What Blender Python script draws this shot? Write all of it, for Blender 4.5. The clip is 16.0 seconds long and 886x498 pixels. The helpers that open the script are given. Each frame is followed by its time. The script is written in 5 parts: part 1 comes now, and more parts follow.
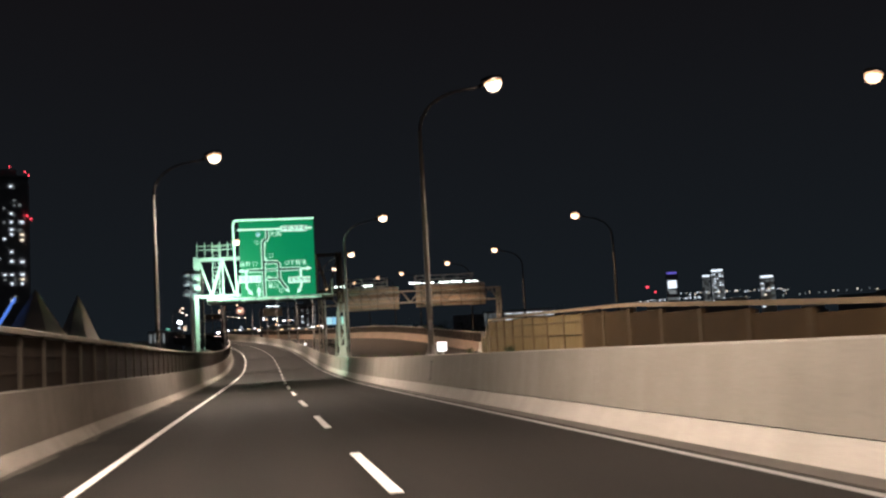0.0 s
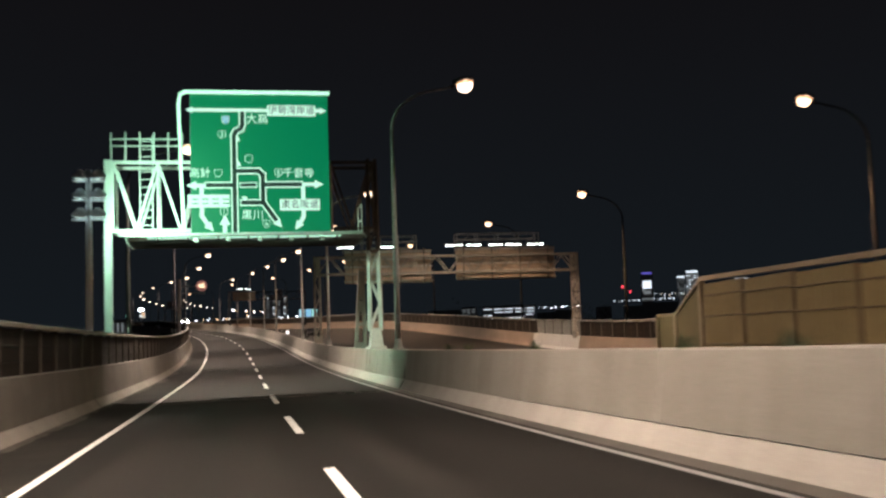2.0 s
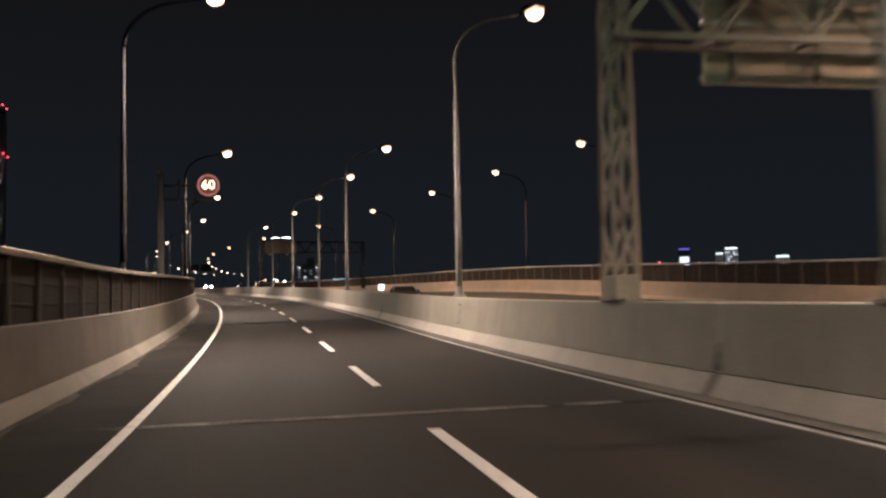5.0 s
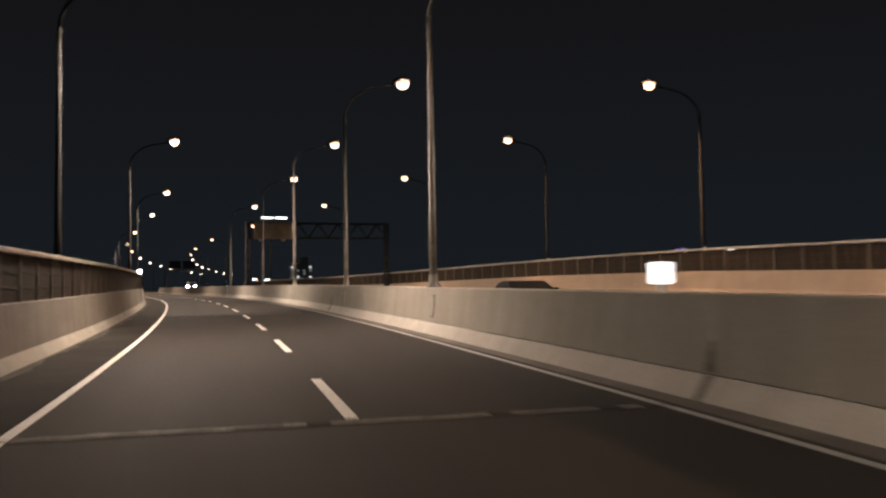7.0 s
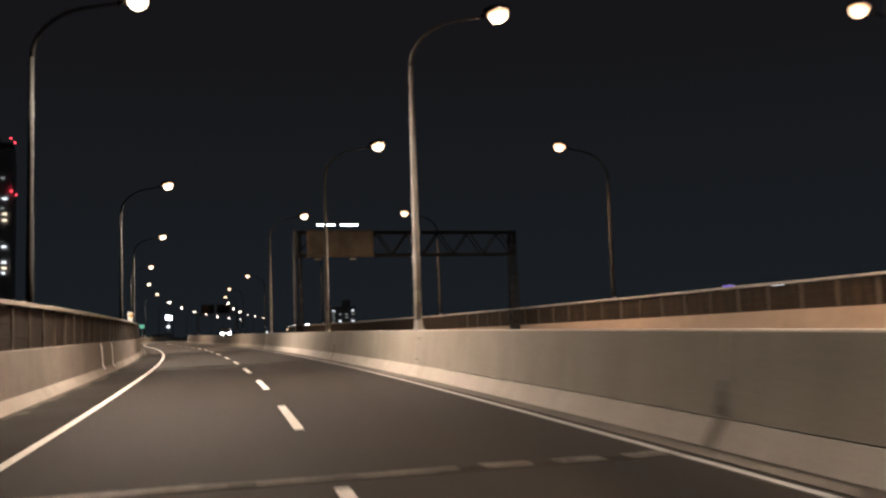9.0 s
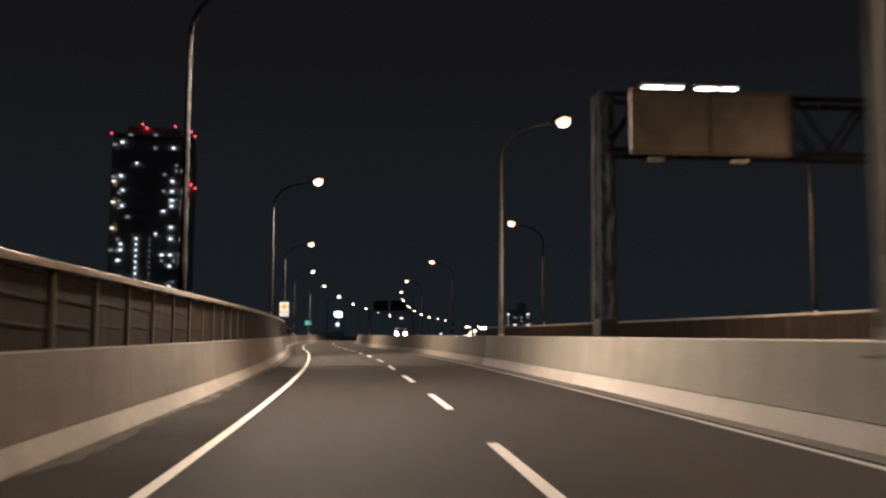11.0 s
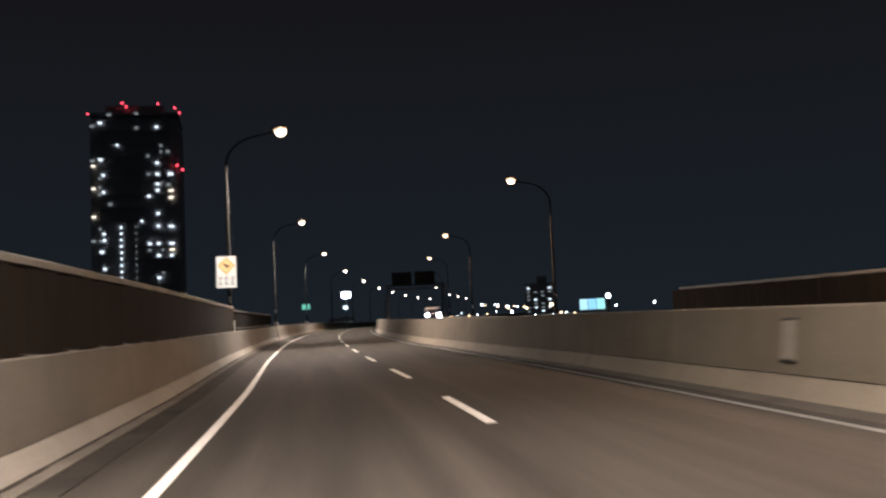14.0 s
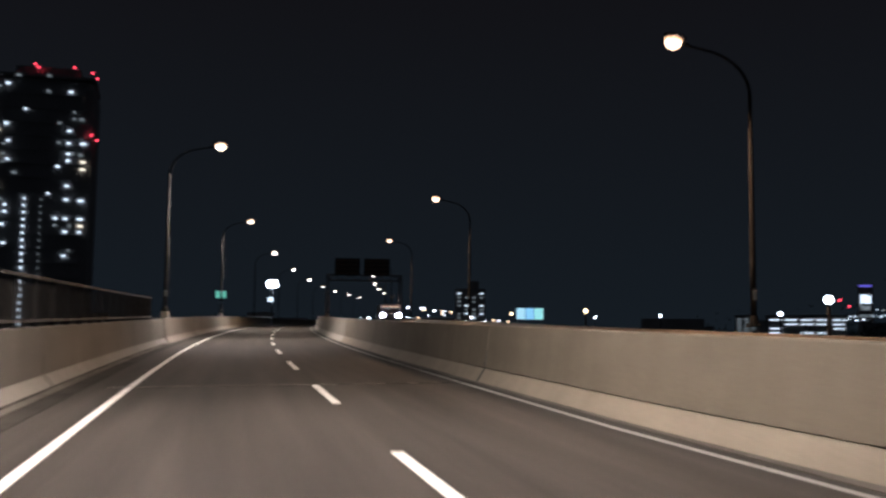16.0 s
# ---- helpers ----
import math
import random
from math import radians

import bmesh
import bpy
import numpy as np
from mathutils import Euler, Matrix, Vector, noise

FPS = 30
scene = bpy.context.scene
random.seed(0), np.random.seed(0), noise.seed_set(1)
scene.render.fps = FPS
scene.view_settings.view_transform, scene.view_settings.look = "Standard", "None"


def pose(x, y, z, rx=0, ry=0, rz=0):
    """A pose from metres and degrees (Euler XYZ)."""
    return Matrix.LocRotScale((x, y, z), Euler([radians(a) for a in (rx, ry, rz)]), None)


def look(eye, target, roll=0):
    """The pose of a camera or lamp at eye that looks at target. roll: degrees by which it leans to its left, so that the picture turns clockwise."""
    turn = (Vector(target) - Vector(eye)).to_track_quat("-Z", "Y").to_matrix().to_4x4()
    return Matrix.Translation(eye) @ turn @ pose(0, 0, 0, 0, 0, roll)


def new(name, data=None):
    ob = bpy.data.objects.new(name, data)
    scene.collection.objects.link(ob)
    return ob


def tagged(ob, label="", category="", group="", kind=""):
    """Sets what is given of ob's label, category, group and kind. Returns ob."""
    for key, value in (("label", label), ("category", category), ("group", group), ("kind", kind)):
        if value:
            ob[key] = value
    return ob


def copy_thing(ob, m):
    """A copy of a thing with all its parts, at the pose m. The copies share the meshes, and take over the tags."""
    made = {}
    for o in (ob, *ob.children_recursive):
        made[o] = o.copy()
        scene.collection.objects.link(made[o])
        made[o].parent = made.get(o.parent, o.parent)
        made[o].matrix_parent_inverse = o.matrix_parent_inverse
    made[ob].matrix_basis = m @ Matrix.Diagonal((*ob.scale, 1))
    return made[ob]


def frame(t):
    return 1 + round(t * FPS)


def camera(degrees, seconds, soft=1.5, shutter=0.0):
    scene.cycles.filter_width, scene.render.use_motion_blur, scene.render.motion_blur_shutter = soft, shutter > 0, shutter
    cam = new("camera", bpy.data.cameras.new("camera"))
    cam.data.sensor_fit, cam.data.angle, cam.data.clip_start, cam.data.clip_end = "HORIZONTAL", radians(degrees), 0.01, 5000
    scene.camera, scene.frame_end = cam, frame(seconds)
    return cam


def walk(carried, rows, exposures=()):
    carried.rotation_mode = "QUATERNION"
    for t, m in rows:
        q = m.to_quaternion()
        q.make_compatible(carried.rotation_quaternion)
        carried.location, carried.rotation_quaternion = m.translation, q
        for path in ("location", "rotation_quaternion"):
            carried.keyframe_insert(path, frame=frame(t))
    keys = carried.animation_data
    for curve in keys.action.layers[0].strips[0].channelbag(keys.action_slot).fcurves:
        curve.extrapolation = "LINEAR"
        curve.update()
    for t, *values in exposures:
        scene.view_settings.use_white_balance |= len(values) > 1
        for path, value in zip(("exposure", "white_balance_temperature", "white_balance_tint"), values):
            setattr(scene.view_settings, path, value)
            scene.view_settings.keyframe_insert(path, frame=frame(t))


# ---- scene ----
cam = camera(45.81, 16.0, soft=2.4, shutter=0.5)
PATH = [
    (0, (2.874, -0.854, -6.223), (2.041, 9.064, -5.259), -3.17),
    (0.5, (0.831, 6.778, -6.201), (0.076, 16.708, -5.303), -1.31),
    (1, (-1.238, 14.645, -6.187), (-2.080, 24.568, -5.276), -1.21),
    (1.5, (-3.351, 22.728, -6.201), (-4.008, 32.663, -5.272), -1.73),
    (2, (-5.401, 30.729, -6.235), (-5.969, 40.671, -5.317), -2.02),
    (2.5, (-7.559, 38.884, -6.264), (-8.112, 48.831, -5.406), -4.41),
    (3, (-9.748, 46.933, -6.223), (-10.330, 56.886, -5.458), -3.63),
    (3.5, (-12.007, 55.027, -6.267), (-12.647, 64.980, -5.541), -3.64),
    (4, (-14.355, 63.349, -6.241), (-15.039, 73.300, -5.530), -4.61),
    (4.5, (-16.704, 71.829, -6.165), (-17.461, 81.776, -5.466), -2.06),
    (5, (-18.933, 80.359, -6.063), (-19.781, 90.300, -5.384), -1.06),
    (7.5, (-30.215, 125.082, -4.668), (-30.955, 135.030, -3.974), -1.09),
    (8, (-32.723, 133.982, -4.327), (-33.603, 143.904, -3.439), -2.92),
    (8.5, (-35.226, 142.774, -3.964), (-36.239, 152.677, -3.013), -1.53),
    (9, (-37.936, 151.431, -3.583), (-39.054, 161.308, -2.490), -1.95),
    (9.5, (-40.798, 160.015, -3.226), (-42.077, 169.860, -2.024), -2.17),
    (10, (-43.777, 168.464, -2.904), (-45.711, 178.219, -1.859), -0.33),
    (12.5, (-60.188, 211.918, -1.279), (-63.293, 221.318, 0.137), -0.45),
    (13, (-63.682, 220.699, -0.887), (-66.851, 230.087, 0.464), -0.78),
    (13.5, (-67.236, 229.428, -0.557), (-70.243, 238.892, 0.624), -5.10),
    (14, (-70.855, 238.230, -0.286), (-73.602, 247.796, 0.689), -2.76),
    (14.5, (-74.535, 247.052, 0.044), (-77.162, 256.653, 1.003), -1.62),
    (15, (-78.190, 255.684, 0.381), (-80.763, 265.299, 1.348), 0.09),
    (15.5, (-81.900, 264.075, 0.721), (-84.466, 273.692, 1.685), -0.45),
    (16, (-85.628, 272.669, 1.027), (-87.660, 282.410, 2.017), 0.64),
]
walk(cam, [(t, look(eye, target, roll)) for t, eye, target, roll in PATH],
     exposures=[(0.0, 0.38, 6200, 15), (2.0, 0.17, 6200, 15), (3.4, 0.12, 6150, 17), (4.0, 0.18, 6100, 17), (4.5, 0.36, 6200, 15), (5.2, 0.46, 6250, 15), (7.3, 0.44, 6450, 15), (8.4, 0.56, 6450, 15), (9.0, 0.64, 6450, 15), (9.5, 0.56, 6450, 15), (10.2, 0.52, 6450, 15),
                (12.3, 0.90, 6100, 13), (12.8, 0.80, 6100, 13), (13.6, 0.68, 6000, 13), (14.4, 0.80, 5800, 13), (15.2, 0.66, 5700, 13), (16.0, 0.36, 5650, 13)])

# ---- world, exposure and sky ----
scene.view_settings.exposure = 0.0
night = bpy.data.worlds.new("night_sky")
night.use_nodes = True
scene.world = night
_nt = night.node_tree
_bg = _nt.nodes["Background"]
_tc = _nt.nodes.new("ShaderNodeTexCoord")
_sep = _nt.nodes.new("ShaderNodeSeparateXYZ")
_ramp = _nt.nodes.new("ShaderNodeValToRGB")
_nt.links.new(_tc.outputs["Generated"], _sep.inputs[0])
_nt.links.new(_sep.outputs["Z"], _ramp.inputs["Fac"])
_nt.links.new(_ramp.outputs["Color"], _bg.inputs["Color"])
_ramp.color_ramp.elements[0].position = 0.0
_ramp.color_ramp.elements[0].color = (0.0066, 0.0091, 0.0110, 1)
_ramp.color_ramp.elements[1].position = 0.32
_ramp.color_ramp.elements[1].color = (0.0050, 0.0048, 0.0054, 1)
_bg.inputs["Strength"].default_value = 1.0

WARM = (1.0, 0.79, 0.59)
AMBER = (1.0, 0.62, 0.34)
LAMP_W = {"left": 9800.0, "median": 4200.0, "far": 4800.0}
LAMP_SPREAD = {"left": (170.0, 1.0), "median": (150.0, 0.8), "far": (150.0, 0.8)}
LAMP_TILT = {"left": 8.0, "median": 30.0, "far": 16.0}

# ---- materials ----


def material(name):
    m = bpy.data.materials.new(name)
    m.use_nodes = True
    return m, m.node_tree, m.node_tree.nodes["Principled BSDF"]


def node(nt, kind, **values):
    n = nt.nodes.new(kind)
    for key, value in values.items():
        n.inputs[key].default_value = value
    return n


def coords(nt, kind="Object", scale=(1, 1, 1)):
    tc = nt.nodes.new("ShaderNodeTexCoord")
    mp = nt.nodes.new("ShaderNodeMapping")
    mp.inputs["Scale"].default_value = scale
    nt.links.new(tc.outputs[kind], mp.inputs["Vector"])
    return mp.outputs["Vector"]


def ramp(nt, source, stops):
    r = nt.nodes.new("ShaderNodeValToRGB")
    el = r.color_ramp.elements
    while len(el) < len(stops):
        el.new(0.5)
    for e, (p, c) in zip(el, stops):
        e.position = p
        e.color = (*c, 1) if len(c) == 3 else c
    nt.links.new(source, r.inputs["Fac"])
    return r.outputs["Color"]


def mix(nt, kind, fac, a, b):
    n = nt.nodes.new("ShaderNodeMixRGB")
    n.blend_type = kind
    for i, v in enumerate((fac, a, b)):
        if hasattr(v, "links"):
            nt.links.new(v, n.inputs[i])
        elif isinstance(v, (int, float)):
            n.inputs[i].default_value = v
        else:
            n.inputs[i].default_value = (*v, 1)
    return n.outputs[0]


def noise_at(nt, vec, scale, detail=4.0, rough=0.55):
    n = node(nt, "ShaderNodeTexNoise", Scale=scale, Detail=detail, Roughness=rough)
    nt.links.new(vec, n.inputs["Vector"])
    return n.outputs["Fac"]


def bump(nt, bsdf, height, strength, distance):
    b = node(nt, "ShaderNodeBump", Strength=strength, Distance=distance)
    nt.links.new(height, b.inputs["Height"])
    nt.links.new(b.outputs["Normal"], bsdf.inputs["Normal"])


def grainy(name, dark, light, rough=0.8, metal=0.0, coarse=0.6, fine=14.0, relief=0.3, depth=0.01, spec=0.5):
    """A surface that varies at two scales between two colours."""
    m, nt, bsdf = material(name)
    v = coords(nt)
    big, small = noise_at(nt, v, coarse), noise_at(nt, v, fine, 6.0)
    mid = ramp(nt, big, [(0.3, dark), (0.7, light)])
    nt.links.new(mix(nt, "OVERLAY", 0.2, mid, small), bsdf.inputs["Base Color"])
    bsdf.inputs["Roughness"].default_value = rough
    bsdf.inputs["Metallic"].default_value = metal
    bsdf.inputs["Specular IOR Level"].default_value = spec
    bump(nt, bsdf, small, relief, depth)
    return m


def asphalt(name, tone=1.0):
    m, nt, bsdf = material(name)
    v = coords(nt)
    stones = node(nt, "ShaderNodeTexVoronoi", Scale=60.0)
    nt.links.new(v, stones.inputs["Vector"])
    grit = noise_at(nt, v, 45.0, 8.0, 0.7)
    patch = noise_at(nt, coords(nt, "UV", (0.9, 0.035, 1)), 2.0, 5.0)
    wheel = node(nt, "ShaderNodeTexWave", Scale=0.19, Distortion=0.8)
    wheel.inputs["Detail"].default_value = 2.0
    nt.links.new(coords(nt, "UV", (1, 0.03, 1)), wheel.inputs["Vector"])
    base = ramp(nt, patch, [(0.3, tuple(0.0095 * tone * c for c in (1.08, 1.0, 0.92))), (0.7, tuple(0.027 * tone * c for c in (1.08, 1.0, 0.92)))])
    base = mix(nt, "OVERLAY", 0.65, base, ramp(nt, grit, [(0.3, (0.3, 0.3, 0.3)), (0.72, (0.72, 0.72, 0.72))]))
    base = mix(nt, "MULTIPLY", 0.35, base, ramp(nt, wheel.outputs["Fac"], [(0.2, (0.75, 0.75, 0.75)), (0.9, (1, 1, 1))]))
    nt.links.new(base, bsdf.inputs["Base Color"])
    nt.links.new(ramp(nt, patch, [(0.2, (0.70,) * 3), (0.8, (0.88,) * 3)]), bsdf.inputs["Roughness"])
    bsdf.inputs["Specular IOR Level"].default_value = 0.13
    bump(nt, bsdf, stones.outputs["Distance"], 0.22, 0.004)
    return m


def concrete(name, dark, light, streak=0.22, face_from=0.0):
    """Cast concrete with dirt runs down from the top and patches along the length; its UV is metres along and up."""
    m, nt, bsdf = material(name)
    v = coords(nt)
    runs = noise_at(nt, coords(nt, "UV", (0.7, 0.22, 1)), 1.7, 7.0, 0.65)
    patch = noise_at(nt, coords(nt, "UV", (0.16, 0.5, 1)), 1.6, 5.0)
    pores = noise_at(nt, v, 30.0, 8.0, 0.7)
    base = ramp(nt, patch, [(0.25, dark), (0.75, light)])
    base = mix(nt, "MULTIPLY", streak, base, ramp(nt, runs, [(0.30, (0.45, 0.42, 0.38)), (0.62, (1, 1, 1))]))
    base = mix(nt, "OVERLAY", 0.5, base, pores)
    if face_from:
        # upright face above the foot: a little dirt, mostly weaker lamplight put into colour
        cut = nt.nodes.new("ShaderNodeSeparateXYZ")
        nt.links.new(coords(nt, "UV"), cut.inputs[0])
        face_shade = ramp(nt, cut.outputs["Y"], [(face_from - 0.02, (1, 1, 1)), (face_from + 0.02, (0.66, 0.65, 0.63))])
        base = mix(nt, "MULTIPLY", 1.0, base, face_shade)
    info = nt.nodes.new("ShaderNodeObjectInfo")
    base = mix(nt, "MULTIPLY", 0.5, base, ramp(nt, info.outputs["Random"], [(0.0, (0.90, 0.89, 0.87)), (1.0, (1, 1, 1))]))
    nt.links.new(base, bsdf.inputs["Base Color"])
    bsdf.inputs["Roughness"].default_value = 0.85
    bump(nt, bsdf, pores, 0.35, 0.006)
    return m


def glow(name, colour, strength, body=0.5):
    m, nt, bsdf = material(name)
    bsdf.inputs["Base Color"].default_value = (*[body * c for c in colour], 1)
    bsdf.inputs["Emission Color"].default_value = (*colour, 1)
    bsdf.inputs["Emission Strength"].default_value = strength
    bsdf.inputs["Roughness"].default_value = 0.4
    return m


def paint_line(name, tone=1.0):
    m, nt, bsdf = material(name)
    v = coords(nt)
    worn = noise_at(nt, v, 7.0, 8.0, 0.75)
    nt.links.new(ramp(nt, worn, [(0.30, (0.28 * tone, 0.27 * tone, 0.25 * tone)), (0.46, (0.78 * tone, 0.785 * tone, 0.78 * tone))]), bsdf.inputs["Base Color"])
    bsdf.inputs["Roughness"].default_value = 0.55
    bump(nt, bsdf, worn, 0.3, 0.004)
    return m


def streaked(name, tone=1.0):
    """Painted sheet with rust and dirt runs down it, different on every panel."""
    m, nt, bsdf = material(name)
    info = nt.nodes.new("ShaderNodeObjectInfo")
    shift = nt.nodes.new("ShaderNodeVectorMath")
    shift.operation = "ADD"
    nt.links.new(coords(nt, "Object", (1.0, 3.2, 0.35)), shift.inputs[0])
    scaled = node(nt, "ShaderNodeMath")
    scaled.operation = "MULTIPLY"
    scaled.inputs[1].default_value = 37.0
    nt.links.new(info.outputs["Random"], scaled.inputs[0])
    nt.links.new(scaled.outputs[0], shift.inputs[1])
    runs = noise_at(nt, shift.outputs[0], 1.6, 6.0, 0.65)
    base = ramp(nt, runs, [(p, tuple(c * tone for c in col)) for p, col in ((0.36, (0.011, 0.008, 0.0065)), (0.58, (0.022, 0.0155, 0.011)), (0.74, (0.060, 0.036, 0.020)))])
    nt.links.new(base, bsdf.inputs["Base Color"])
    bsdf.inputs["Roughness"].default_value = 0.85
    bsdf.inputs["Specular IOR Level"].default_value = 0.15
    bump(nt, bsdf, runs, 0.2, 0.01)
    return m


M_ASPHALT = asphalt("asphalt", 1.05)
M_ASPHALT_NEW = asphalt("fresh_asphalt", 0.8)
# Brighter copy of the asphalt; its tone stands in for headlight wash.
M_ASPHALT_PALE = asphalt("headlit_asphalt", 2.4)
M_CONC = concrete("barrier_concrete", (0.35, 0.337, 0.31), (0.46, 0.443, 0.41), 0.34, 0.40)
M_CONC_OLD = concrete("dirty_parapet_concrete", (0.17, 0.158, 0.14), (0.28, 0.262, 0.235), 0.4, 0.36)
M_CONC_MID = concrete("mid_tone_concrete", (0.20, 0.192, 0.178), (0.30, 0.288, 0.268), 0.3, 0.36)
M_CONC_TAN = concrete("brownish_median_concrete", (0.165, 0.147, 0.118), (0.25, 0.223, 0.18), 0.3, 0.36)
M_CONC_FAR = concrete("far_barrier_concrete", (0.17, 0.13, 0.10), (0.25, 0.195, 0.15))
M_GUTTER = grainy("gutter_concrete", (0.045, 0.041, 0.035), (0.095, 0.087, 0.075), 0.9, coarse=0.7)
M_APRON = grainy("apron_concrete", (0.075, 0.07, 0.062), (0.17, 0.16, 0.145), 0.9, coarse=0.5, fine=12, relief=0.25, spec=0.2)
M_SHOULDER_DARK = grainy("oily_shoulder_asphalt", (0.010, 0.0095, 0.009), (0.026, 0.024, 0.021), 0.9, coarse=0.35, fine=16, relief=0.3, spec=0.1)
M_DUST = grainy("pale_road_dust", (0.035, 0.033, 0.029), (0.10, 0.094, 0.083), 0.95, coarse=0.8, fine=18, relief=0.35, spec=0.1)
M_SHOULDER = grainy("dirty_shoulder", (0.02, 0.019, 0.018), (0.05, 0.047, 0.042), 0.9, coarse=0.6, fine=16, relief=0.3, spec=0.15)
M_PAINT = paint_line("road_paint")
M_PAINT_DULL = paint_line("dirty_road_paint", 0.33)
M_STEEL = grainy("galvanised_steel", (0.30, 0.31, 0.31), (0.42, 0.43, 0.43), 0.5, 0.35, coarse=1.5, fine=25, relief=0.1)
# One pole steel in four tones; the darker ones stand in for missing lamplight.
M_POLE = grainy("lit_pole_steel", (0.21, 0.207, 0.20), (0.30, 0.296, 0.288), 0.8, 0.0, coarse=1.2, fine=18, relief=0.1, spec=0.2)
M_POLE_DIM = grainy("dim_lit_pole_steel", (0.085, 0.086, 0.088), (0.13, 0.13, 0.13), 0.8, 0.0, coarse=1.2, fine=18, relief=0.1, spec=0.2)
M_POLE_SIDE = grainy("unlit_pole_steel", (0.017, 0.0175, 0.019), (0.03, 0.031, 0.033), 0.85, 0.0, coarse=1.2, fine=18, relief=0.1, spec=0.15)
M_POLE_DARK = grainy("unlit_dark_pole_steel", (0.017, 0.016, 0.0155), (0.031, 0.029, 0.027), 0.9, 0.0, coarse=1.2, fine=18, relief=0.1, spec=0.08)
M_RAIL = grainy("grey_rail_cap", (0.17, 0.162, 0.15), (0.26, 0.25, 0.23), 0.55, 0.2, coarse=1.2, fine=25, relief=0.1)
M_PANEL = streaked("brown_noise_panel")
M_PANEL_FLAT = streaked("dull_flat_noise_panel", 0.72)
M_POST = grainy("brown_steel_post", (0.040, 0.033, 0.024), (0.062, 0.051, 0.038), 0.8, 0.0, coarse=1.0, fine=20, relief=0.1)
M_TAN = grainy("tan_metal_panel", (0.21, 0.155, 0.07), (0.32, 0.24, 0.115), 0.55, 0.1, coarse=0.4, fine=9, relief=0.1)
M_TANDULL = grainy("olive_stained_panel", (0.10, 0.078, 0.038), (0.17, 0.132, 0.066), 0.6, 0.1, coarse=0.5, fine=9, relief=0.12, spec=0.3)
M_TANWALL = grainy("tan_steel_frame", (0.26, 0.20, 0.13), (0.36, 0.28, 0.19), 0.5, 0.2, coarse=0.7, fine=15, relief=0.1)
M_TANDARK = grainy("tan_stained_steel", (0.14, 0.095, 0.05), (0.24, 0.17, 0.095), 0.6, 0.1, coarse=0.8, fine=15, relief=0.1)
M_TANBROWN = grainy("brown_stained_panel", (0.060, 0.038, 0.018), (0.115, 0.074, 0.036), 0.6, 0.1, coarse=0.35, fine=9, relief=0.12, spec=0.3)
M_TANPOST = grainy("brown_wall_post", (0.085, 0.058, 0.032), (0.14, 0.098, 0.054), 0.6, 0.1, coarse=0.8, fine=15, relief=0.1, spec=0.3)
M_GANTRY = grainy("gantry_paint", (0.34, 0.35, 0.33), (0.48, 0.49, 0.46), 0.45, 0.1, coarse=0.8, fine=14, relief=0.12)
M_MAST = grainy("pale_mast_paint", (0.56, 0.60, 0.66), (0.70, 0.74, 0.80), 0.5, 0.1, coarse=1.0, fine=18, relief=0.08)
M_RUST = grainy("weathered_gantry_steel", (0.15, 0.125, 0.105), (0.24, 0.20, 0.17), 0.6, 0.15, coarse=0.9, fine=14, relief=0.15)
M_SLAT = grainy("bright_sign_stiffener", (0.42, 0.40, 0.37), (0.62, 0.60, 0.56), 0.34, 0.55, coarse=2.2, fine=16, relief=0.15)
M_SIGNBACK = grainy("sign_back_sheet", (0.34, 0.26, 0.20), (0.50, 0.39, 0.30), 0.38, 0.25, coarse=0.8, fine=12, relief=0.1)
M_DARK = grainy("dark_housing", (0.018, 0.018, 0.020), (0.035, 0.034, 0.035), 0.5, coarse=2.0, fine=20, relief=0.1)
M_SILT = grainy("road_silt", (0.018, 0.016, 0.014), (0.045, 0.04, 0.035), 0.95, coarse=1.8, fine=20, relief=0.4, spec=0.1)
M_SOOT = grainy("wet_soot_stain", (0.06, 0.057, 0.052), (0.17, 0.162, 0.148), 0.85, coarse=4.0, fine=22, relief=0.1, spec=0.2)
M_JOINT = grainy("expansion_joint_steel", (0.05, 0.047, 0.043), (0.34, 0.32, 0.29), 0.6, 0.15, coarse=1.1, fine=18)
M_RUBBER = grainy("joint_seal", (0.015, 0.014, 0.013), (0.03, 0.028, 0.026), 0.8, coarse=3.0)
M_LENS = glow("lamp_lens", (1.0, 0.76, 0.52), 3.8)
M_LENS_AMBER = glow("amber_lamp_lens", (1.0, 0.62, 0.37), 3.3)
# Glow for an added rim that imitates the halo round a bright lamp.
M_HALO = glow("amber_halo_glow", (1.0, 0.58, 0.30), 0.9)
M_LENS_FAR = glow("far_lamp_lens", (1.0, 0.82, 0.62), 10.0)
M_TUBE = glow("fluorescent_tube", (0.86, 1.0, 0.95), 9.0)
M_FLOOD = glow("flood_lens", (0.75, 1.0, 0.85), 3.0)
M_SIGN = glow("lit_green_face", (0.0, 0.27, 0.10), 0.55, 0.15)
M_LEGEND = glow("lit_white_legend", (0.64, 1.0, 0.76), 0.85, 0.15)
M_LEGDARK = glow("lit_dark_legend", (0.02, 0.05, 0.035), 0.4, 0.3)
M_BLUE = glow("lit_blue_shield", (0.10, 0.22, 0.42), 0.6)
# Emission that imitates floodlight caught by the sign's frame.
M_RIM = glow("floodlit_rim_glow", (0.56, 1.0, 0.70), 1.0)
M_WHITE = grainy("white_sheet", (0.68, 0.68, 0.66), (0.80, 0.80, 0.78), 0.4, coarse=2, fine=20, relief=0.05)
M_GROUND = grainy("city_ground", (0.015, 0.015, 0.014), (0.035, 0.034, 0.03), 0.9, coarse=0.01, fine=0.4)
